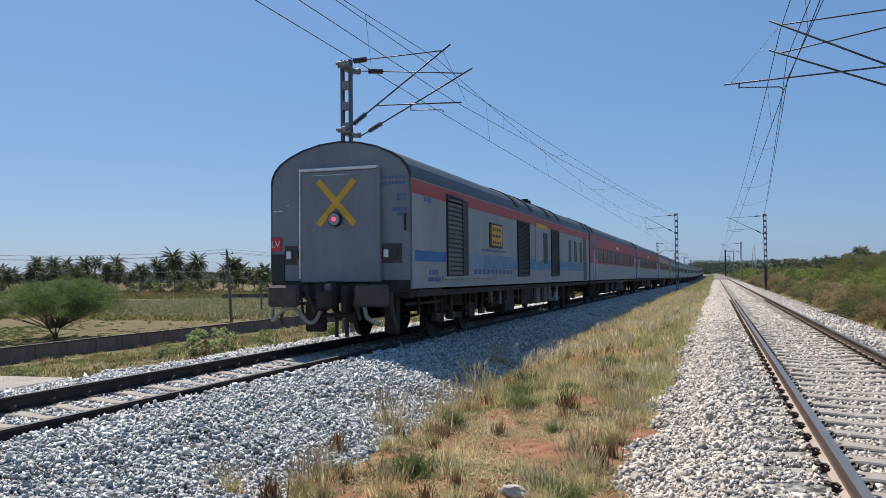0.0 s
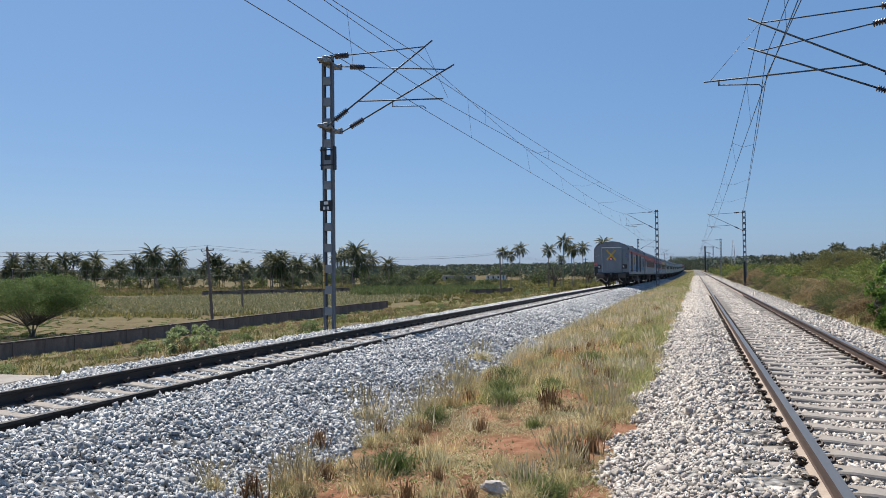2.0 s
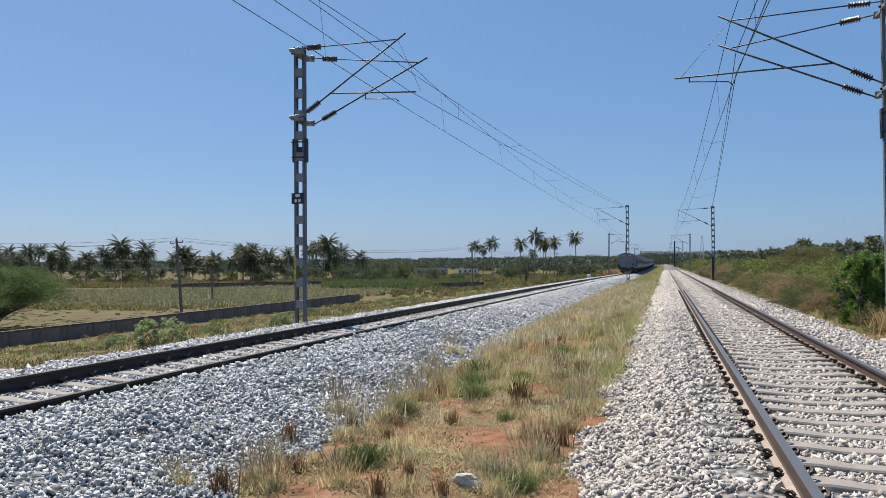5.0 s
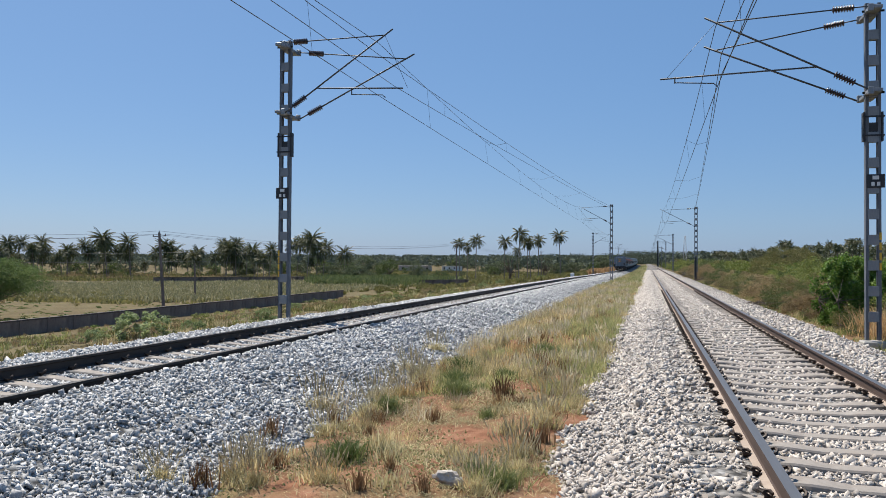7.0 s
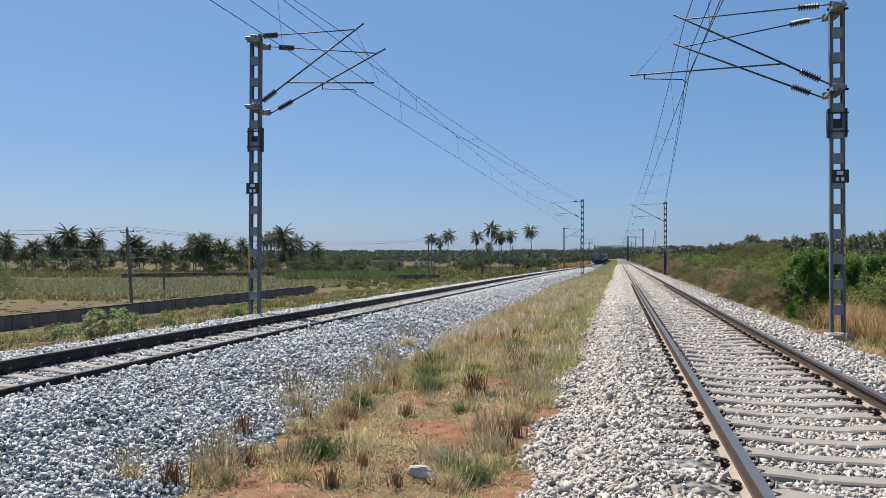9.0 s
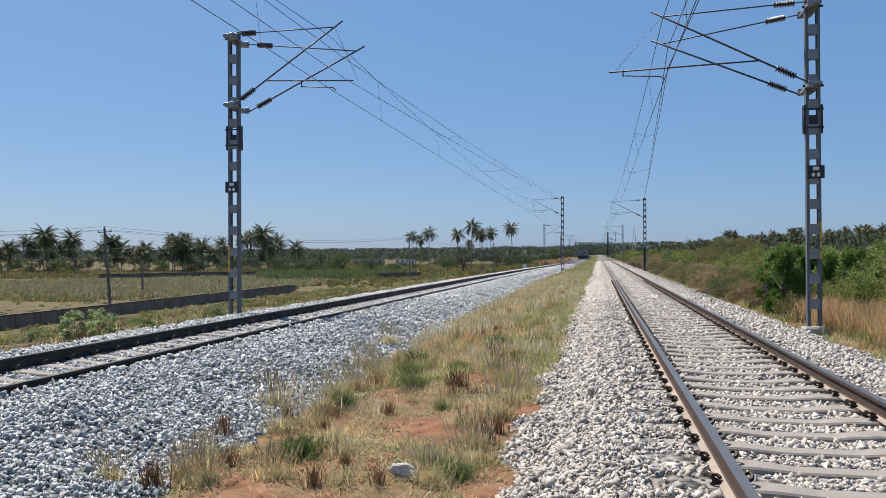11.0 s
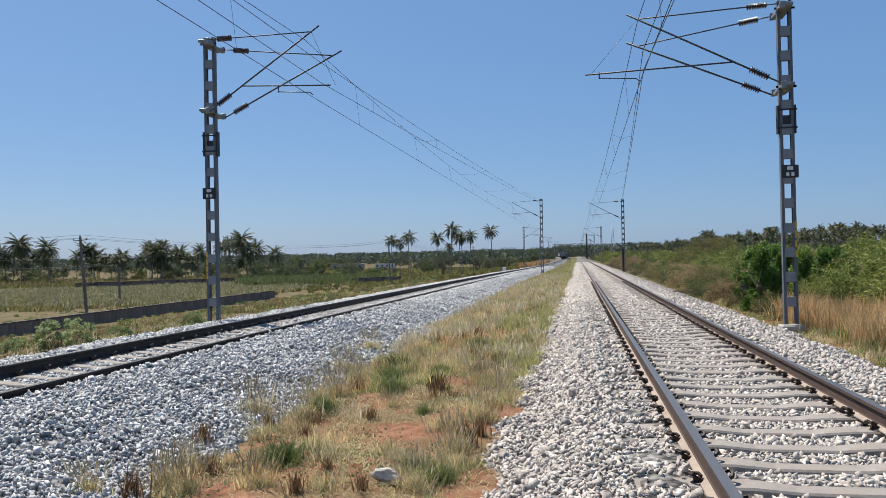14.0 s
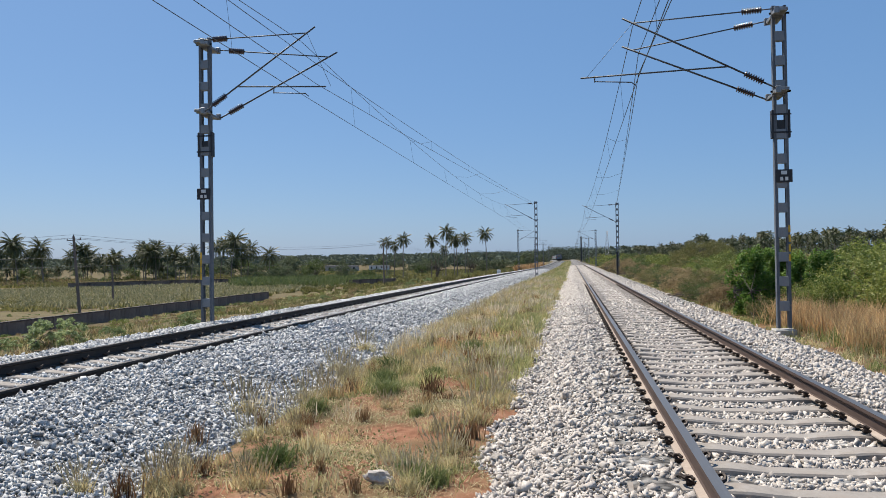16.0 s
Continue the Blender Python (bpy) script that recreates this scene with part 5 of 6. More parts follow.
def sward(name, mat, n, xr, yr, h, w, lean, keep, label, ypow=1.0, top=None, per=26, spread=0.07, grow=1.0):
    """A stand of grass over a stretch of ground, thinned by a patchiness function."""
    x = RNG.uniform(*xr, n)
    y = yr[0] + (yr[1] - yr[0]) * RNG.random(n) ** ypow
    ok = RNG.random(n) < keep(x, y)
    x, y = x[ok], y[ok]
    # blades stand in clumps
    k = max(1, len(x) // per)
    cx, cy = x[:k], y[:k]
    pick = RNG.integers(0, k, len(x))
    far = 1 + y[:k][pick] / 60
    x = cx[pick] + RNG.normal(0, spread, len(x)) * far
    y = cy[pick] + RNG.normal(0, spread, len(x)) * far
    z = (top or ground_z)(x, y) - 0.02
    hh = h * np.interp(y, [9, 20], [1, grow]) * RNG.uniform(0.5, 1.3, k)[pick] * RNG.uniform(0.6, 1.1, len(x))
    v, t = blades(np.stack([x, y, z], 1), hh, w * (1 + y / 25), lean * RNG.uniform(0.2, 1.4, len(x)))
    ob = tagged(new(name, mesh_np(name, v, t, mat)), label, "grass", kind="stuff")
    return ob


def patch(scale, shift, lo, hi):
    def f(x, y):
        n = np.sin(x * scale + shift + 1.3 * np.sin(y * scale * 0.7)) + np.sin(y * scale * 0.83 + shift * 2 + 1.1 * np.sin(x * scale * 1.3))
        return np.clip(lo + (hi - lo) * (n + 2) / 4, 0, 1)
    return f


def strip_edge(f, yfull=16):
    """Sparse near the camera, dense further along."""
    return lambda x, y: f(x, y) * np.interp(y, [5, 9, 13, yfull, 60], [0.08, 0.22, 0.6, 1, 1]) * np.clip((x + 4.3) * 2, 0, 1) * np.clip((-0.55 - x) * 3, 0, 1)


def side_of(f, lo, hi, a, b):
    """Weights a patchiness from a at x = lo to b at x = hi."""
    return lambda x, y: f(x, y) * np.interp(x, [lo, hi], [a, b])


def seed_heads(n, yr, h, keep, label, ypow=1.3):
    """Feathery heads on thin stems that stand over the grass in clumps."""
    x, y = RNG.uniform(-4.15, -0.75, n), yr[0] + (yr[1] - yr[0]) * RNG.random(n) ** ypow
    ok = RNG.random(n) < keep(x, y)
    x, y = x[ok], y[ok]
    k = max(1, len(x) // 30)
    pick = RNG.integers(0, k, len(x))
    x, y = x[:k][pick] + RNG.normal(0, 0.1, len(pick)), y[:k][pick] + RNG.normal(0, 0.1, len(pick))
    base = np.stack([x, y, ground_z(x, y) + h * RNG.uniform(0.35, 0.75, len(x))], 1)
    v, t = blades(base, h * RNG.uniform(0.3, 0.5, len(x)), 0.0085 * (1 + y / 30), RNG.uniform(0.1, 0.6, len(x)))
    tagged(new("strip_seed_heads", mesh_np("strip_seed_heads", v, t, M_SEED)), label, "grass", kind="stuff")


sward("strip_dry_grass", M_DRY, 150000, (-4.2, -0.6), (5, 75), 0.2, 0.009, 0.5, side_of(strip_edge(patch(1.1, 0.3, 0.0, 1.2)), -3.4, -1.2, 1.1, 0.6), "dry straw-coloured grass between the tracks", 1.3, per=60, grow=1.7, spread=0.07)
sward("strip_green_grass", M_GREEN, 130000, (-3.9, -0.7), (5, 110), 0.18, 0.01, 0.6, side_of(strip_edge(patch(0.9, 2.1, -0.1, 1.3), 18), -3.6, -1.4, 0.4, 1.0), "green and yellow grass between the tracks", 1.3, per=60, grow=1.7, spread=0.07)
sward("strip_rust_grass", M_RUST, 34000, (-4.2, -0.6), (5, 80), 0.26, 0.008, 0.4, side_of(strip_edge(patch(1.3, 4.0, -0.3, 1.0)), -3.4, -1.2, 1.0, 0.4), "withered brown grass between the tracks", 1.3)
sward("strip_dead_stems", M_RUST_DARK, 5000, (-4.0, -0.8), (9, 50), 0.3, 0.007, 0.4, patch(1.2, 3.0, -0.2, 1.0), "dark withered stems between the tracks", 1.4, per=60, spread=0.06, grow=1.2)
seed_heads(15000, (8.5, 70), 0.42, side_of(strip_edge(patch(0.8, 1.0, 0.0, 1.2)), -3.6, -1.2, 1.0, 0.7), "pale feathery seed heads over the grass between the tracks")
sward("strip_far_grass", M_GREEN, 30000, (-4.0, -0.4), (60, 430), 0.5, 0.006, 0.45, side_of(patch(0.3, 2.0, 0.6, 1.2), -3.6, -1.4, 0.5, 1.0), "green and straw-coloured grass further along between the tracks", 1.2)
sward("strip_far_straw", M_DRY, 30000, (-4.0, -0.4), (60, 430), 0.48, 0.006, 0.45, patch(0.3, 0.0, 0.4, 1.2), "straw-coloured grass further along between the tracks", 1.2)
# straw lying flat on the soil
n = 85000
sx, sy = RNG.uniform(-3.9, -0.7, n), 5 + 13 * RNG.random(n)
ok = RNG.random(n) < patch(2.3, 0.4, -0.3, 1.3)(sx, sy) * np.interp(sy, [5.5, 7.2, 8.5, 14], [0.35, 0.5, 1.0, 1.0])
sx, sy = sx[ok], sy[ok]
n = len(sx)
sv, st = blades(np.stack([sx, sy, ground_z(sx, sy) + 0.004], 1), RNG.uniform(0.02, 0.065, n), np.full(n, 0.007), RNG.uniform(1.2, 2.8, n))
tagged(new("fallen_straw", mesh_np("fallen_straw", sv, st, M_LITTER)), "broken straw scattered over the reddish soil", "straw", kind="stuff")
n = 26000
sx, sy = RNG.uniform(-3.6, -0.8, n), 5 + 14 * RNG.random(n)
ok = RNG.random(n) < patch(2.0, 1.0, -0.55, 1.1)(sx, sy)
sv, st = leaf_cloud(np.stack([sx, sy, ground_z(sx, sy) + 0.02], 1)[ok], 0.03)
tagged(new("creeping_weed", mesh_np("creeping_weed", sv, st, M_CLUMP)), "low creeping green weed on reddish soil", "weeds", kind="stuff")
# verges
sward("bank_dry_grass", M_DRY, 50000, (-48, -11.2), (9, 150), 0.3, 0.012, 0.5, patch(0.35, 0.8, 0.0, 1.0), "dry yellow grass on the embankment slope", 1.2)
sward("bank_rust_grass", M_TAN_SCRUB, 32000, (-47, -11.4), (9, 130), 0.35, 0.012, 0.5, patch(0.4, 2.0, -0.1, 1.0), "rust-brown dry weeds on the embankment slope", 1.2)
sward("bank_green_grass", M_GREEN, 60000, (-48, -11.2), (9, 220), 0.32, 0.014, 0.5, patch(0.3, 3.0, -0.2, 1.1), "green weeds on the embankment slope", 1.2)
sward("verge_rust_grass", M_RUST, 26000, (5.4, 8.0), (29, 170), 0.5, 0.007, 0.35, patch(0.5, 1.9, -0.3, 1.0), "tall rust-brown dry grass along the ballast", 1.2)
sward("tall_rust_grass", M_RUST, 14000, (5.75, 10.5), (16.5, 24.5), 0.9, 0.009, 0.45, patch(0.9, 1.0, 0.5, 1.2), "tall stand of rust-brown dry grass beside the mast", 1.0, per=60, spread=0.14)
sward("verge_low_weeds", M_GREEN, 30000, (4.85, 7.0), (12, 110), 0.2, 0.008, 0.6, patch(0.8, 0.5, 0.2, 1.1), "low green weeds at the foot of the ballast", 1.2)
sward("verge_low_straw", M_DRY, 20000, (4.85, 7.0), (12, 110), 0.22, 0.008, 0.6, patch(0.7, 2.5, 0.0, 1.1), "low dry grass at the foot of the ballast", 1.2)
sward("verge_dry_grass", M_DRY, 16000, (5.1, 11), (14, 160), 0.55, 0.008, 0.4, patch(0.45, 0.2, 0.0, 0.9), "dry yellow grass along the ballast", 1.2)
sward("verge_green_grass", M_GREEN, 34000, (5.4, 11), (14, 120), 0.45, 0.01, 0.5, patch(0.6, 3.3, -0.2, 0.9), "green weeds along the ballast", 1.2)


def along_wall(x0, y0, x1, y1, f, near=True):
    """Keeps only what lies on the near side of a line over the plain."""
    def g(x, y):
        line = y0 + (x - x0) * (y1 - y0) / (x1 - x0)
        return f(x, y) * ((y < line) if near else (y > line))
    return g


# pale ripening crop between the two walls, and taller green maize beside it
FIELD_BACK = (-150.0, 146.0, -91.0, 201.0)
sward("field_crop", M_CROP, 170000, (-175, -56), (98, 196), 1.05, 0.035, 0.7, along_wall(*FIELD_BACK, patch(0.11, 0.9, 0.35, 1.3)), "ripening pale crop in the field beyond the wall", 1.0, per=44, spread=0.28)
sward("field_weeds", M_LEAF_OLIVE, 60000, (-165, -56), (92, 185), 0.75, 0.05, 0.8, along_wall(*FIELD_BACK, patch(0.09, 2.9, -0.2, 1.2)), "olive green weeds among the crop", 1.0, per=26, spread=0.3)
sward("maize_field", M_MAIZE, 70000, (-100, -56), (172, 236), 1.8, 0.035, 0.5, lambda x, y: patch(0.1, 0.4, 0.5, 1.3)(x, y) * (x > -0.44 * y), "tall green maize in the field beyond the bank", 1.0, per=14, spread=0.25)
sward("meadow_grass", M_CLUMP, 90000, (-84, -50), (48, 100), 0.16, 0.035, 0.7, lambda x, y: patch(0.13, 0.4, -0.1, 1.2)(x, y) * np.interp(y, [70, 90], [1, 0.25]), "low green pasture beside the boundary wall", 1.0)
sward("grove_brush", M_TAN_SCRUB, 40000, (-290, -92), (196, 262), 1.3, 0.03, 0.5, along_wall(*FIELD_BACK, patch(0.1, 1.4, 0.1, 1.1), False), "brown dry brush under the palms", 1.0, per=40, spread=0.4)
sward("grove_weeds", M_LEAF_OLIVE, 80000, (-290, -92), (190, 262), 1.1, 0.06, 0.7, along_wall(*FIELD_BACK, patch(0.12, 3.1, 0.1, 1.1), False), "olive green undergrowth under the palms", 1.0, per=40, spread=0.5)
sward("field_green", M_LEAF_OLIVE, 60000, (-58, -14), (105, 380), 0.8, 0.05, 0.6, patch(0.06, 2.2, 0.0, 1.1), "olive weeds beside the bank", 1.0)
sward("plain_weeds", M_LEAF_OLIVE, 60000, (-150, -42), (205, 430), 0.9, 0.09, 0.7, patch(0.05, 1.7, 0.1, 1.1), "olive weeds and low scrub over the plain", 1.0, per=30, spread=0.5)
sward("bank_red_brush", M_RUST, 9000, (-13.5, -11.2), (190, 330), 1.5, 0.02, 0.4, patch(0.1, 2.2, 0.2, 1.2), "reddish dry brush beside the far ballast", 1.0)
sward("bank_olive_weeds", M_LEAF_OLIVE, 60000, (-46, -12.5), (14, 120), 0.28, 0.022, 0.7, patch(0.33, 1.1, -0.1, 1.1), "olive green weeds on the embankment slope", 1.2, per=40, spread=0.2)


def crown_points(n, blobs):
    """Places for leaves: on and within clumps given as (x, y, z, rx, ry, rz)."""
    w = np.array([b[3] * b[4] * b[5] for b in blobs]) ** 0.66
    i = RNG.choice(len(blobs), n, p=w / w.sum())
    b = np.array(blobs)[i]
    d = RNG.normal(size=(n, 3))
    d /= np.linalg.norm(d, axis=1)[:, None]
    return b[:, :3] + d * b[:, 3:] * (RNG.random(n)[:, None] ** 0.4)


def spray(width, depth, height, base, count, flat=1.0, lump=0.3, low=0.35):
    """Clumps for a crown: more at the outside, none at the very foot."""
    out = []
    for k in range(count):
        a, r = RNG.uniform(0, 2 * np.pi), math.sqrt(RNG.random())
        x, y = width * r * math.cos(a), depth * r * math.sin(a)
        zt = height * (1 - 0.55 * r * r * flat)
        z = base + (zt - base) * RNG.uniform(low, 1.0)
        s = lump * RNG.uniform(0.6, 1.3)
        out.append((x, y, z, width * s, depth * s, height * s * 0.55))
    return out


def woody(parent, blobs, trunk_h, r0, name="trunk", mat=None, stems=1, every=2):
    bm = bmesh.new()
    for s in range(stems):
        ox, oy = RNG.normal(0, 0.12 * stems, 2)
        top = Vector((ox * 2.5, oy * 2.5, trunk_h))
        tube(bm, [(ox * 0.3, oy * 0.3, -0.3), (ox, oy, trunk_h * 0.5), top], [r0, r0 * 0.8, r0 * 0.6], 7)
        for b in blobs[s::stems * every]:
            tip = Vector(b[:3])
            mid = top.lerp(tip, 0.5) + Vector(RNG.normal(0, 0.15, 3)) * r0 * 6
            tube(bm, [top, mid, tip], [r0 * 0.5, r0 * 0.3, r0 * 0.1], 5)
    return part(name, bm, mat or M_BARK, parent)


def tree(name, label, category, width, height, base, leaves, leaf, mat, trunk_h, r0, count=26, flat=1.0, lump=0.26, stems=1, aspect=0.5, depth=None, low=0.35):
    t = thing(name, label, category)
    blobs = spray(width, depth or width, height, base, count, flat, lump, low)
    woody(t, blobs, trunk_h, r0, stems=stems)
    v, tr = leaf_cloud(crown_points(leaves, blobs), leaf, aspect)
    ob = new("crown", mesh_np("crown", v, tr, mat))
    ob.parent = t
    return t


def place(t, x, y, s=1.0, rz=0.0, dz=0.0):
    t.matrix_basis = pose(x, y, float(ground_z(x, y)) + dz, 0, 0, rz) @ Matrix.Scale(s, 4)
    return t


def put_copy(t, x, y, s=1.0, rz=0.0):
    t2 = copy_thing(t, Matrix())
    return place(t2, x, y, s, rz)


def frond(length, droop, leaflets, width):
    """One palm frond along +x: an arching rib and two rows of narrow hanging leaflets."""
    v, t = [], []
    n = leaflets
    pts = [np.array([length * k / n * (1 - 0.22 * droop * k / n), 0, length * (0.25 * k / n - (0.3 + 0.6 * droop) * (k / n) ** 2)]) for k in range(n + 1)]
    for k in range(n):
        p, q = pts[k], pts[k + 1]
        b = len(v)
        w = 0.045 * (1 - k / n) + 0.012
        v += [p + (0, w, 0), p - (0, w, 0), q - (0, w, 0), q + (0, w, 0)]
        t += [(b, b + 1, b + 2), (b, b + 2, b + 3)]
        f = (k + 0.5) / n
        if f < 0.14:
            continue
        L = width * math.sin(math.pi * min(1, f * 0.78 + 0.16)) ** 0.6
        d = (q - p) / np.linalg.norm(q - p)
        for s in (-1, 1):
            b = len(v)
            tip = p + d * L * 0.75 + np.array([0, s * L * 0.55, -L * (0.35 + 0.35 * droop)])
            v += [p, p + (q - p) * 0.95, tip]
            t += [(b, b + 1, b + 2)]
    return np.array(v), np.array(t)


def palm(name, label, height, fronds, length, width, r0, leaflets=14, bend=0.06):
    t = thing(name, label, "palm tree")
    bm = bmesh.new()
    a = RNG.uniform(0, 2 * np.pi)
    pts = [(bend * height * (k / 6) ** 2 * math.cos(a), bend * height * (k / 6) ** 2 * math.sin(a), height * k / 6 - 0.3) for k in range(7)]
    tube(bm, pts, [r0 * (1.35 if k == 0 else 1 - 0.06 * k) for k in range(7)], 7)
    part("trunk", bm, M_PALMBARK, t)
    V, T, off = [], [], 0
    top = np.array(pts[-1])
    for k in range(fronds):
        az = 2.399 * k + RNG.normal(0, 0.25)
        el = 1.3 - 2.0 * ((k + RNG.random()) / fronds) ** 0.9
        fv, ft = frond(length * RNG.uniform(0.75, 1.12), RNG.uniform(0.35, 1.0) if el < 0.7 else RNG.uniform(0.1, 0.6), leaflets, width)
        c, s, ce, se = math.cos(az), math.sin(az), math.cos(el), math.sin(el)
        x, y, z = fv[:, 0] * ce - fv[:, 2] * se, fv[:, 1], fv[:, 0] * se + fv[:, 2] * ce
        V.append(np.stack([x * c - y * s, x * s + y * c, z], 1) + top)
        T.append(ft + off)
        off += len(fv)
    ob = new("crown", mesh_np("crown", np.concatenate(V), np.concatenate(T), M_PALMLEAF))
    ob.parent = t
    return t


PALMS = [palm("coconut_palm", "tall coconut palm with a ragged dark green crown", 9.4 + 1.1 * k, 34 + 2 * k, 4.8, 1.25, 0.17, 22, 0.03 + 0.03 * k) for k in range(5)]
# the grove beyond the field and the small stand nearer the line; first ones are the built, later ones copies
PALM_AT = []
for k in range(112):
    f = k / 111
    PALM_AT.append((-275 + 172 * f + RNG.normal(0, 5), 238 + RNG.normal(0, 13), RNG.choice([0.45, 0.58, 0.7, 0.8, 0.86, 0.92]) * RNG.uniform(0.94, 1.08)))
for k, (x, y, s) in enumerate(PALM_AT):
    if k < 5:
        place(PALMS[k], x, y, s, 67 * k)
    else:
        put_copy(PALMS[(k * 3) % 5], x, y, s, 67 * k)
# the stand of tall bare-stemmed palms nearer the line
TALL = [palm("coconut_palm", "very tall coconut palm with a long bare trunk", 12.6 + 0.3 * k, 30, 3.1, 1.0, 0.17, 18, 0.015 + 0.02 * k) for k in range(3)]
for k, (x, y, s) in enumerate(((-60.9, 258, 0.98), (-59.2, 262, 0.88), (-54.9, 256, 1.0), (-45.7, 258, 1.03), (-40.9, 258, 1.18), (-37.6, 262, 0.95), (-34.4, 258, 1.0), (-27.1, 256, 1.02), (-42.9, 264, 0.75), (-39.2, 266, 0.98))):
    if k < 3:
        place(TALL[k], x, y, s, 75 * k)
    else:
        put_copy(TALL[k % 3], x, y, s, 75 * k)
# plantation of slender palms on the near side
SLIM = [palm("areca_palm", "slender plantation palm with a small dark tuft of fronds", 4.9 + 0.25 * k, 16, 0.85, 0.42, 0.04, 7, 0.02) for k in range(3)]


def grove_height(f, y):
    return float((np.interp(f, [0.09, 0.166, 0.354, 0.5], [0.016, 0.026, 0.036, 0.038]) * y + 2.3) / 5.7)


for k in range(270):
    y = 150 + 22 * (k // 30) + RNG.normal(0, 5)
    f = 0.085 + 0.42 * (k % 30 + RNG.uniform(-0.5, 0.5)) / 29
    s = grove_height(f, y) * (RNG.uniform(0.6, 0.97) if k % 5 else RNG.uniform(0.97, 1.08))
    if k < 3:
        place(SLIM[k], f * y, y, s, 50 * k)
    else:
        put_copy(SLIM[k % 3], f * y, y, s, 50 * k)
# the palms behind, too many to count
src = [ch for ch in SLIM[0].children if ch.name.startswith("crown")][0].data
cv = np.empty(len(src.vertices) * 3, np.float32)
src.vertices.foreach_get("co", cv)
cv = cv.reshape(-1, 3)
ct = np.empty(len(src.loops), np.int32)
src.loops.foreach_get("vertex_index", ct)
ct = ct.reshape(-1, 3)
V, T = [], []
for k in range(620):
    y = RNG.uniform(140, 360)
    f = RNG.uniform(0.085, 0.52)
    s = grove_height(f, y) * RNG.uniform(0.45, 0.95)
    a = RNG.uniform(0, 6.28)
    r = np.stack([cv[:, 0] * math.cos(a) - cv[:, 1] * math.sin(a), cv[:, 0] * math.sin(a) + cv[:, 1] * math.cos(a), cv[:, 2]], 1) * s
    V.append(r + np.array([f * y, y, float(ground_z(f * y, y))]))
    T.append(ct + k * len(cv))
tagged(new("plantation_crowns", mesh_np("plantation_crowns", np.concatenate(V), np.concatenate(T), M_PALMLEAF)), "crowded dark green crowns of the palm plantation", "palms", kind="stuff")

# thicket along the near side
BUSH_BRIGHT = tree("leafy_shrub", "dense bright green climbing shrub beside the mast", "shrub", 1.0, 2.75, 0.0, 9000, 0.1, M_LEAF_BRIGHT, 1.0, 0.04, 60, 0.75, 0.24, 3, 0.75, low=0.03)
place(BUSH_BRIGHT, 6.05, 27.6, 0.83)
for x, y, s, q in ((6.9, 29.3, 0.86, 130), (7.9, 29.9, 0.8, 20), (9.2, 31.0, 0.85, 250)):
    put_copy(BUSH_BRIGHT, x, y, s, q)
OLIVE = [tree("scrub_bush", "tangled olive green scrub bush", "shrub", 2.4, 2.6, 0.0, 7000, 0.1, M_LEAF_OLIVE, 0.8, 0.04, 50, 0.7, 0.25, 4, 0.6, low=0.05),
         tree("scrub_bush", "yellow-green broad-leaved thicket shrub", "shrub", 2.4, 3.0, 0.0, 7500, 0.12, M_LEAF_YELLOW, 0.8, 0.04, 50, 0.7, 0.25, 4, 0.7, low=0.05),
         tree("scrub_bush", "green creeper-covered scrub bush", "shrub", 2.6, 2.4, 0.0, 8000, 0.1, M_LEAF_DARK, 0.7, 0.04, 50, 0.7, 0.22, 5, 0.5, low=0.05),
         tree("dry_bush", "dried tan scrub bush with sparse leaves", "shrub", 1.3, 1.5, 0.0, 9500, 0.075, M_TAN_SCRUB, 0.5, 0.02, 46, 0.6, 0.24, 6, 0.4, low=0.03)]
FAR_SCRUB = [tree("thorn_bush", "olive green scrub bush along the line", "shrub", 2.4, 2.6, 0.0, 1900, 0.2, M_LEAF_OLIVE, 0.8, 0.04, 24, 0.7, 0.27, 2, 0.6, low=0.05),
             tree("thorn_bush", "green thorn scrub along the line", "shrub", 2.6, 2.4, 0.0, 1900, 0.2, M_LEAF_DARK, 0.7, 0.04, 24, 0.7, 0.25, 2, 0.5, low=0.05),
             tree("thorn_bush", "yellowish scrub bush along the line", "shrub", 2.4, 2.8, 0.0, 1900, 0.2, M_LEAF_YELLOW, 0.7, 0.04, 24, 0.7, 0.25, 2, 0.6, low=0.05)]
used = {}
for y in np.concatenate([np.arange(22, 60, 3.2), np.arange(60, 150, 5.5), np.arange(150, 420, 15.0)]):
    for j in range(6):
        x = 7.6 + j * (2.7 + y * 0.013) + RNG.normal(0, 0.5)
        if (y < 28 and x < 9.4) or (25 < y < 32 and x < 10):
            continue
        s = RNG.uniform(0.6, 0.88) * (1 + 0.06 * j) * (0.62 if j == 0 else 1.0) * (1 + max(0, y - 60) / 400)
        sort = FAR_SCRUB if y >= 60 else OLIVE
        kind = 1 if y < 45 and j > 1 and RNG.random() < 0.5 else int(RNG.choice([0, 1, 2], p=[0.25, 0.3, 0.45]))
        turn = RNG.uniform(0, 360)
        if (y >= 60, kind) not in used:
            used[(y >= 60, kind)] = place(sort[kind], x, y, s, turn)
        else:
            put_copy(sort[kind], x, y, s, turn)
for x, y, s, q, n in ((6.1, 25.6, 0.3, 0, 0), (5.95, 24.2, 0.22, 80, 2), (7.3, 26.4, 0.42, 10, 1), (8.4, 26.8, 0.5, 200, 1), (9.9, 28.2, 0.78, 40, 1), (11.8, 29.0, 0.85, 100, 1), (10.4, 25.6, 0.5, 60, 1), (12.2, 26.5, 0.7, 150, 0), (8.8, 25.2, 0.3, 300, 0)):
    put_copy(OLIVE[n], x, y, s, q)
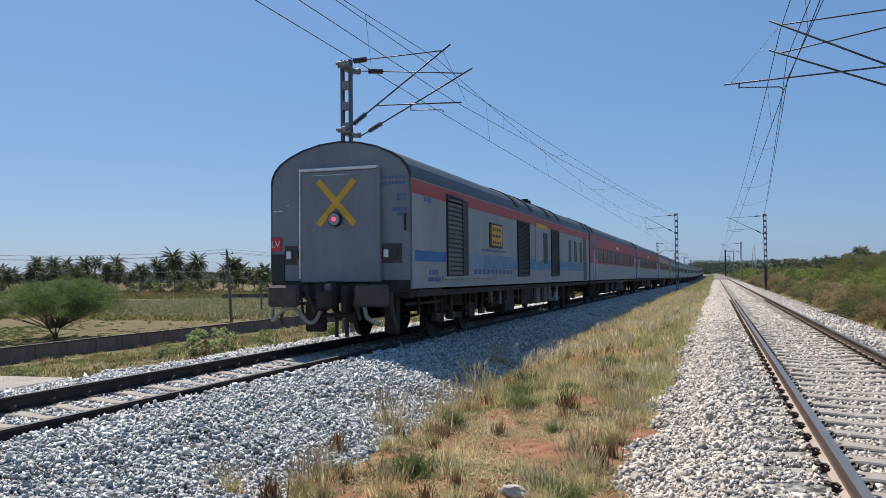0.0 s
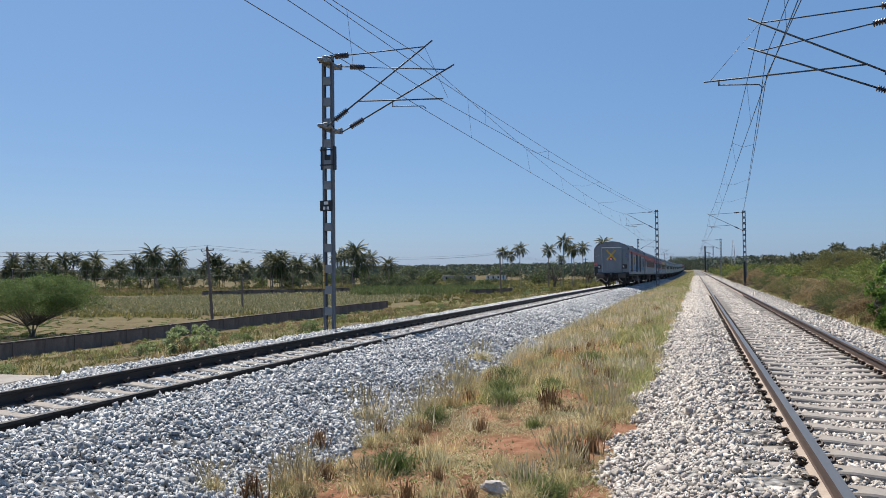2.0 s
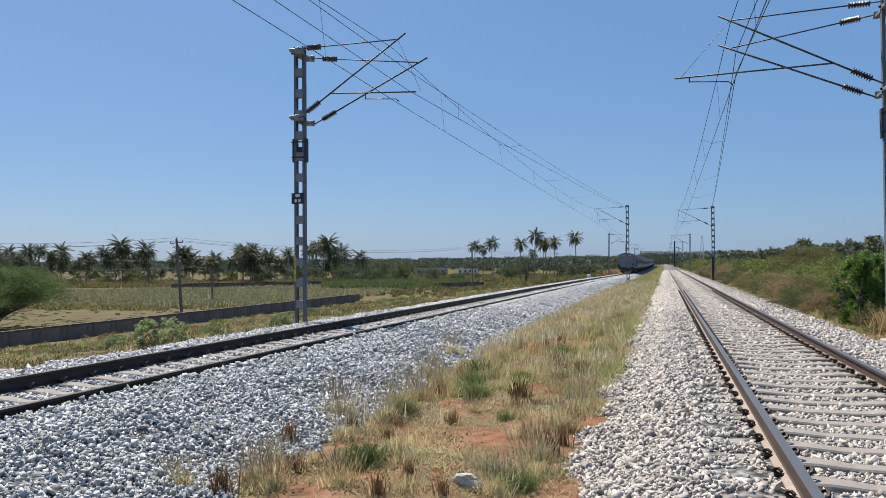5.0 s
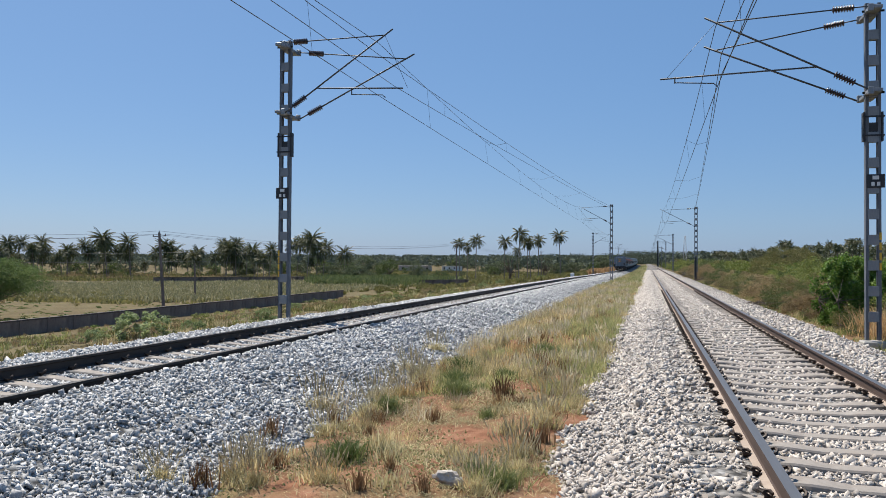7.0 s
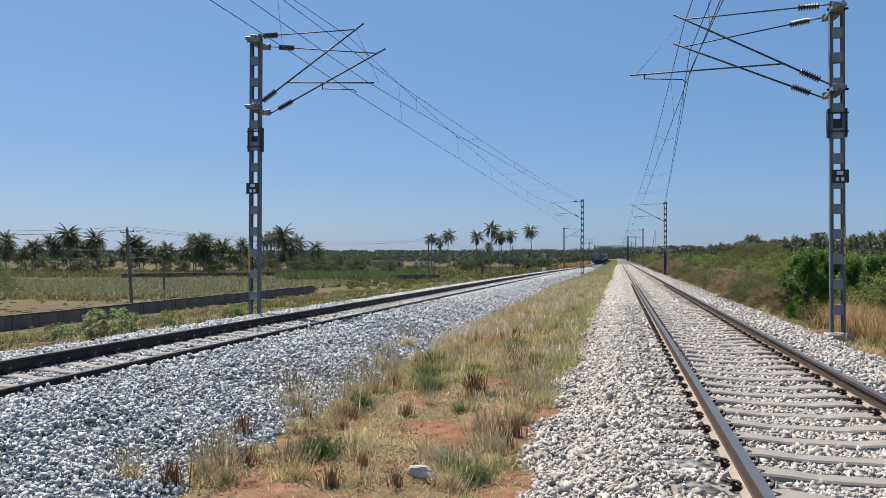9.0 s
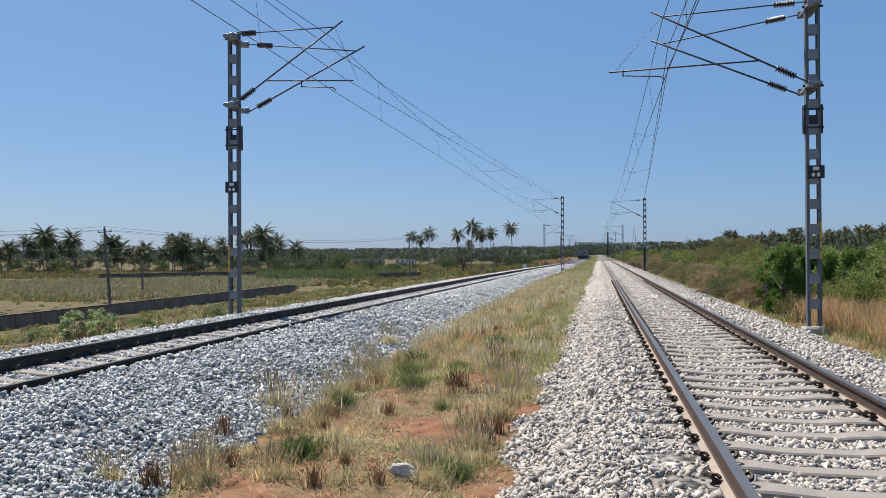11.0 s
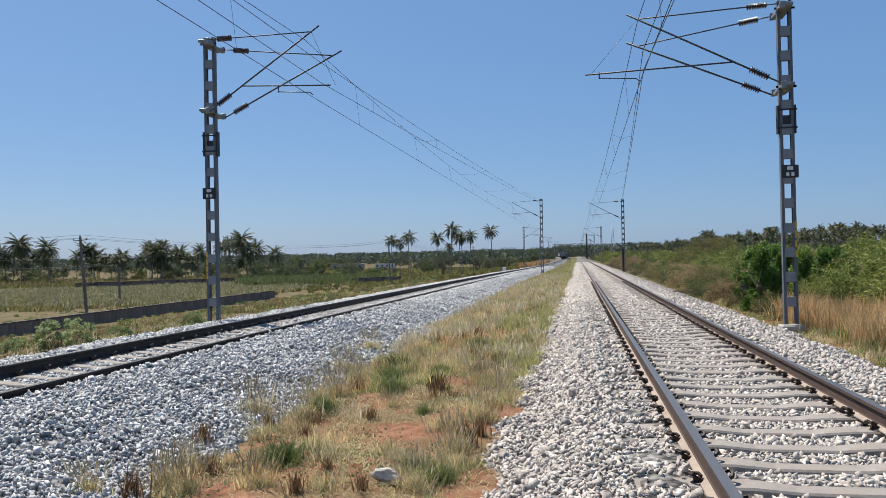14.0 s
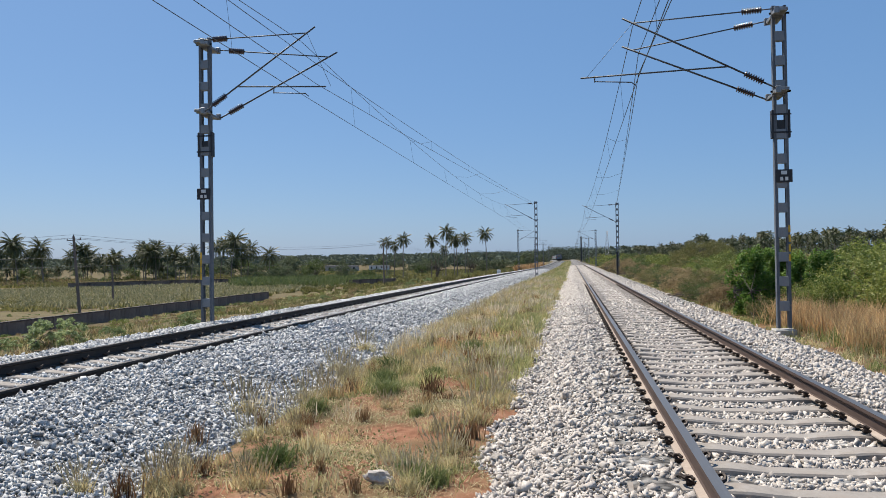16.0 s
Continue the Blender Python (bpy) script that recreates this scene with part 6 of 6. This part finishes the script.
# dried scrub at the foot of the ballast, before the green
for i, y in enumerate(np.concatenate([np.arange(29, 60, 0.9), np.arange(60, 130, 2.5)])):
    x, s, turn = 5.85 + RNG.uniform(0, 1.3) * (1 + y / 90), RNG.uniform(0.55, 0.95) * (1 + max(0, y - 50) / 160), RNG.uniform(0, 360)
    if i == 0:
        place(OLIVE[3], x, y, s, turn)
    else:
        put_copy(OLIVE[3] if i % 2 else OLIVE[(2, 0)[i // 2 % 2]], x, y, s if i % 2 else s * 0.58, turn)
UMB = tree("thorn_tree", "flat-topped acacia with fine green leaves", "tree", 4.5, 4.6, 1.0, 70000, 0.1, M_LEAF_ACACIA, 0.9, 0.1, 110, 0.4, 0.2, 3, 0.5, low=0.36)
place(UMB, -61.6, 61.5, 1.3)
DOME = tree("thorn_tree", "domed olive thorn tree with very fine leaves", "tree", 4.7, 5.3, 0.6, 46000, 0.1, M_LEAF_OLIVE, 1.4, 0.12, 70, 0.75, 0.2, 2, 0.5, low=0.35)
place(DOME, 16.6, 103.8, 0.84)
BARE = tree("bare_thorn_tree", "half-bare thorn tree with leaning dark limbs", "tree", 5.0, 8.5, 3.0, 1500, 0.28, M_LEAF_FAR_HAZE, 2.6, 0.32, 40, 0.5, 0.2, 3, 0.5)
place(BARE, -40.5, 238, 0.95)
put_copy(BARE, -31, 246, 0.75, 120)
# trees in the middle distance, scattered over the plain; two have haze-greyed leaf colour
BROAD = [tree("roadside_tree", "rounded green field tree, leaf colour greyed for haze", "tree", 4.5, 6.6, 0.6, 3400, 0.34, M_LEAF_FAR_HAZE, 2.0, 0.2, 44, 0.75, 0.24, 1, 0.7, low=0.15),
         tree("roadside_tree", "spreading olive green field tree", "tree", 5.5, 5.4, 0.5, 3400, 0.34, M_LEAF_FAR_HAZE, 1.6, 0.2, 44, 0.6, 0.22, 2, 0.7, low=0.15),
         tree("roadside_tree", "dark green rounded field tree", "tree", 4.0, 6.8, 0.5, 3400, 0.32, M_LEAF_DARK, 2.0, 0.2, 44, 0.75, 0.24, 1, 0.7, low=0.15)]
k = 0
for y in np.arange(265, 900, 26.0):
    for j in range(5 if y < 480 else 8):
        f = RNG.uniform(-0.72, -0.035)
        x = f * y
        if abs(x - left_x(y)) < 12 or (y < 330 and f < -0.3) or (y < 480 and -0.29 < f < -0.225):
            continue
        s = RNG.uniform(0.5, 1.0) * (1 + (y - 250) / 1000)
        if k < 3:
            place(BROAD[k], x, y, s, 40 * k)
        else:
            put_copy(BROAD[k % 3], x, y, s, 40 * k)
        k += 1
for i in range(44):
    put_copy(BROAD[i % 3], RNG.uniform(-320, -110), RNG.uniform(270, 330), RNG.uniform(0.5, 0.85), 50 * i)
for i in range(30):
    y = RNG.uniform(225, 300)
    f = RNG.uniform(-0.42, -0.21)
    put_copy(BROAD[i % 3], y * f, y, RNG.uniform(0.3, 0.5) * (0.6 if -0.29 < f < -0.2 else 1.0), 50 * i)
for x, y, s in ((-88, 232, 0.85), (-80, 240, 0.95), (-72, 245, 0.8), (-96, 236, 0.6), (-62, 238, 0.55), (-15, 280, 0.6), (-26, 310, 0.8), (-17, 262, 0.5), (-122, 335, 1.3), (-136, 345, 1.25), (-150, 345, 1.2)):
    put_copy(BROAD[k % 3], x, y, s, 61 * k)
    k += 1
for i in range(9):
    put_copy(BROAD[i % 3], -150 + 9.5 * i, RNG.uniform(330, 440), RNG.uniform(0.28, 0.42), 33 * i)
# low weeds on the slope beyond the far track
WEED = tree("milkweed_bush", "pale green broad-leaved bush on the embankment", "shrub", 0.8, 0.95, 0.0, 2200, 0.085, M_LEAF_PALE, 0.1, 0.012, 40, 0.6, 0.2, 6, 0.6, low=0.05)
place(WEED, -15.0, 21.3, 0.95)
for x, y, s in ((-15.9, 20.2, 0.5), (-14.0, 22.4, 0.5), (-11.9, 23.6, 0.45), (-17.5, 16.5, 0.4), (-17, 33, 0.45), (-24, 47, 0.5), (-28, 60, 0.7), (-16, 50, 0.5), (-32, 88, 0.8), (-18, 88, 0.7), (-20, 110, 0.9), (-17, 130, 1.0), (-24, 120, 1.0)):
    put_copy(WEED, x, y, s, x * 40)
put_copy(FAR_SCRUB[1], -11.6, 22.9, 0.2, 30)

for i in range(46):
    y = RNG.uniform(40, 170)
    x = RNG.uniform(-46, -14) if i % 3 else RNG.uniform(-110, -52)
    put_copy(OLIVE[3] if i % 2 else FAR_SCRUB[i % 3], x, y, RNG.uniform(0.25, 0.55) * (1.0 if i % 2 else 0.55), 77 * i)
for i in range(80):
    x = RNG.uniform(-285, -96)
    put_copy(FAR_SCRUB[i % 2], x, RNG.uniform(212, 265), RNG.uniform(0.5, 1.15), 77 * i)

# far woods to the horizon, their haze put into the leaf colour
pts, sizes = [], []
for k in range(3600):
    y = 420 + 1900 * RNG.random() ** 1.5
    x = y * RNG.uniform(-1.2, 0.75)
    if k > 3000:
        x, y = RNG.uniform(-130, 150), RNG.uniform(915, 1100)
    if y < 520 and -0.36 < x / y < -0.22:
        continue
    if k <= 3000 and y < 930 and abs(x - left_x(min(y, 900)) - 4) < 26:
        continue
    r = RNG.uniform(3.0, 6.5) * (1 + y / 2500)
    n = 34 if k <= 3000 else 130
    d = np.clip(RNG.normal(size=(n, 3)), -1.5, 1.5) * np.array([r * 0.7, r * 0.7, r * 0.36])
    d[:, 2] = np.abs(d[:, 2])
    pts.append(np.array([x, y, (-3.2 if x < -20 else 0.2) + r * 0.4 + max(0, y - 700) * 0.009 + (RNG.uniform(-7.0, 5.0) if k > 3000 else 0)]) + d)
    sizes.append(np.full(n, (1.3 + y * 0.0013) * (1.0 if k <= 3000 else 0.42)))
pts, sizes = np.concatenate(pts), np.concatenate(sizes)
fv, ft = leaf_cloud(pts, 1.0, 0.9)
ctr = np.repeat(pts, 4, 0)
fv = ctr + (fv - ctr) * np.repeat(sizes, 4)[:, None]
tagged(new("far_woods", mesh_np("far_woods", fv, ft, M_LEAF_HAZE)), "dark tree belts on the horizon with haze tinted into the leaf colour", "woods", kind="stuff")


# ---- things beside the line ----
def wall_run(x0, y0, x1, y1, h, th, piece, label):
    w = thing("compound_wall", label, "wall")
    L = math.hypot(x1 - x0, y1 - y0)
    n = max(1, int(L / piece))
    ang = math.degrees(math.atan2(y1 - y0, x1 - x0))
    bm = bmesh.new()
    box(bm, 0.06, L / n - 0.06, -th / 2, th / 2, -0.5, h - 0.12, 0.01)
    pm = mesh_of("wall_panel", bm, M_WALL)
    bm = bmesh.new()
    box(bm, 0, L / n, -th / 2 - 0.04, th / 2 + 0.04, h - 0.12, h, 0.01)
    cm = mesh_of("coping", bm, M_BUFFER)
    bm = bmesh.new()
    box(bm, -0.11, 0.11, -th / 2 - 0.05, th / 2 + 0.05, -0.5, h + 0.0, 0.01)
    qm = mesh_of("pier", bm, M_WALL)
    for k in range(n):
        f = k / n
        x, y = x0 + (x1 - x0) * f, y0 + (y1 - y0) * f
        z = float(np.interp(x, GX, GZ))
        m = pose(x, y, z + RNG.normal(0, 0.012), 0, 0, ang)
        shared("wall_panel", pm, w, m)
        shared("coping", cm, w, m @ Matrix.Translation((0, 0, 0.002)))
        shared("pier", qm, w, m)
    return w


wall_run(-47.0, 30.0, -48.5, 122.0, 1.15, 0.23, 3.0, "long low weathered concrete boundary wall in dry grass")
wall_run(-117.0, 170.0, -90.5, 199.5, 1.7, 0.25, 6.0, "low grey field wall before the palm grove")
wall_run(-60.0, 190.0, -46.0, 205.0, 1.2, 0.25, 5.0, "broken grey field wall")


def pole(x, y, h, lean=0.8):
    p = thing("utility_pole", "leaning weathered brown power pole with a crossarm", "utility pole", pose(x, y, float(ground_z(x, y)), 0, -lean, 8), "power poles")
    bm = bmesh.new()
    tube(bm, [(0, 0, -0.5), (0, 0, h)], [0.19, 0.13], 8)
    part("shaft", bm, M_WALL, p)
    bm = bmesh.new()
    box(bm, -0.75, 0.75, -0.04, 0.04, h - 0.45, h - 0.37, 0.005)
    part("crossarm", bm, M_BUFFER, p)
    for dx in (-0.7, 0.0, 0.7):
        bm = bmesh.new()
        z = h - 0.37 if dx else h
        tube(bm, [(dx, 0, z), (dx, 0, z + 0.08), (dx, 0, z + 0.2)], [0.03, 0.06, 0.02], 8)
        part("insulator", bm, M_PORC, p)
    return p


POLES = [(-51.0, 76.0, 9.0), (-40.5, 169.0, 9.6), (-58.0, 20.0, 9.0), (-34.0, 262.0, 9.0)]
for x, y, h in POLES:
    pole(x, y, h, 4.2 if y == 76.0 else 0.8)
pw = thing("power_wires", "thin power wires sagging between roadside poles", "power line")
order = [POLES[2], POLES[0], POLES[1], POLES[3]]
for (x0, y0, h0), (x1, y1, h1) in zip(order, order[1:]):
    for dx in (-0.7, 0.0, 0.7):
        pts = []
        for i in range(13):
            f = i / 12
            z = (float(ground_z(x0, y0)) + h0) * (1 - f) + (float(ground_z(x1, y1)) + h1) * f
            pts.append((x0 + dx + (x1 - x0) * f - 0.66 * ((1 - f) * (y0 == 76.0) + f * (y1 == 76.0)), y0 + (y1 - y0) * f, z - 4 * 1.2 * f * (1 - f) + (0.15 if dx == 0 else -0.2)))
        wire("power_wire", pts, 0.012, pw)

# a second, lower line of wires crosses the field
pole(-69.0, 111.0, 5.4)
pw2 = thing("power_wires", "two thin low wires crossing the field", "power line")
for z0 in (1.2, 2.6):
    for (x0, y0), (x1, y1) in (((-160, 96), (-69, 111)), ((-69, 111), (14 - 60, 168))):
        wire("power_wire", [(x0 + (x1 - x0) * i / 10, y0 + (y1 - y0) * i / 10, z0 - 2.0 * (i / 10) * (1 - i / 10)) for i in range(11)], 0.02, pw2)
# pale slab beside the ballast
slab = thing("concrete_slab", "pale pinkish concrete slab beside the ballast", "slab", pose(-12.7, 11.2, float(ground_z(-12.7, 11.2)), 0, 0, 4))
bm = bmesh.new()
box(bm, -1.2, 0.9, -1.6, 1.0, -0.2, 0.3, 0.03)
part("slab_body", bm, M_SLEEPER, slab)
# white kilometre stone by the far track
km = thing("kilometre_stone", "small whitewashed kilometre stone beside the ballast", "marker stone", pose(-10.9, 120, float(ground_z(-10.9, 120)), 0, 0, 5))
bm = bmesh.new()
box(bm, -0.28, 0.28, -0.12, 0.12, -0.2, 0.95, 0.06)
part("stone", bm, M_WHITEP, km)
# loose pale stone in the grass
b = bmesh.new()
bmesh.ops.create_icosphere(b, subdivisions=3, radius=0.085)
for v in b.verts:
    v.co *= 1 + 0.6 * noise.noise(v.co * 14) + 0.35 * noise.noise(v.co * 38)
    v.co.z *= 0.7
    v.co.x *= 1.35
ob = new("loose_stone", mesh_of("loose_stone", b, M_STONE_PALE))
ob.matrix_basis = pose(-1.6, 6.45, float(ground_z(-1.6, 6.45)) + 0.05, 0, 0, 20)
tagged(ob, "pale angular stone lying in withered grass", "stone")


def house(x, y, w, d, h, label, skin):
    hs = thing("farm_building", label, "building", pose(x, y, float(ground_z(x, y)), 0, 0, 12))
    bm = bmesh.new()
    box(bm, -w / 2, w / 2, -d / 2, d / 2, -0.5, h, 0.02)
    part("wall", bm, skin, hs)
    bm = bmesh.new()
    box(bm, -w / 2 - 0.4, w / 2 + 0.4, -d / 2 - 0.4, d / 2 + 0.4, h, h + 0.2, 0.02)
    part("roof", bm, M_CONC, hs)
    for k in range(4):
        bm = bmesh.new()
        xx = -w / 2 + w * (k + 0.5) / 4
        box(bm, xx - 0.5, xx + 0.5, -d / 2 - 0.03, -d / 2 + 0.02, 1.0, 2.2)
        part("window", bm, M_GLASS, hs)


house(-123, 500, 13, 8, 2.9, "long low white farm shed among trees", M_WHITEP)
house(-139, 470, 20, 8, 3.2, "low grey farm building among trees", M_CONC)


def lattice_tower(x, y, h):
    t = thing("signal_tower", "slim steel lattice telecom tower", "tower", pose(x, y, float(ground_z(x, y))))
    for sx in (-1, 1):
        for sy in (-1, 1):
            bar("leg", [(sx * 0.9, sy * 0.9, -0.3), (sx * 0.25, sy * 0.25, h)], 0.09, t, M_GALV, 5)
    for k in range(9):
        f0, f1 = k / 9, (k + 1) / 9
        a, b = 0.9 - 0.65 * f0, 0.9 - 0.65 * f1
        for s in (-1, 1):
            bar("brace", [(-a, s * a, h * f0), (b, s * b, h * f1)], 0.05, t, M_GALV, 4)
            bar("brace", [(s * a, -a, h * f0), (s * b, b, h * f1)], 0.05, t, M_GALV, 4)
    return t


lattice_tower(15.2, 345, 13.5)
dark = thing("steel_post", "tall dark steel post beside the line", "post", pose(5.2, 420, -0.6))
bm = bmesh.new()
box(bm, -0.33, 0.33, -0.3, 0.3, -0.4, 13.2, 0.05)
box(bm, -0.5, 0.5, -0.45, 0.45, -0.4, 0.8, 0.05)
part("shaft", bm, M_BLACKP, dark)

stub = thing("steel_post", "short dark steel post beside the near track", "post", pose(4.95, 88.0, -0.7))
bm = bmesh.new()
box(bm, -0.11, 0.11, -0.11, 0.11, -0.3, 2.7, 0.02)
part("shaft", bm, M_BLACKP, stub)

# ---- ballast stones last ----
far_stones(True, M_STONE_GREY, bed_far)
far_stones(False, M_STONE_PALE, bed_near)
scatter_stones(True, M_STONE_GREY, bed_far, "ballast_stones", 330)
scatter_stones(False, M_STONE_PALE, bed_near, "ballast_stones", 330)
motions()
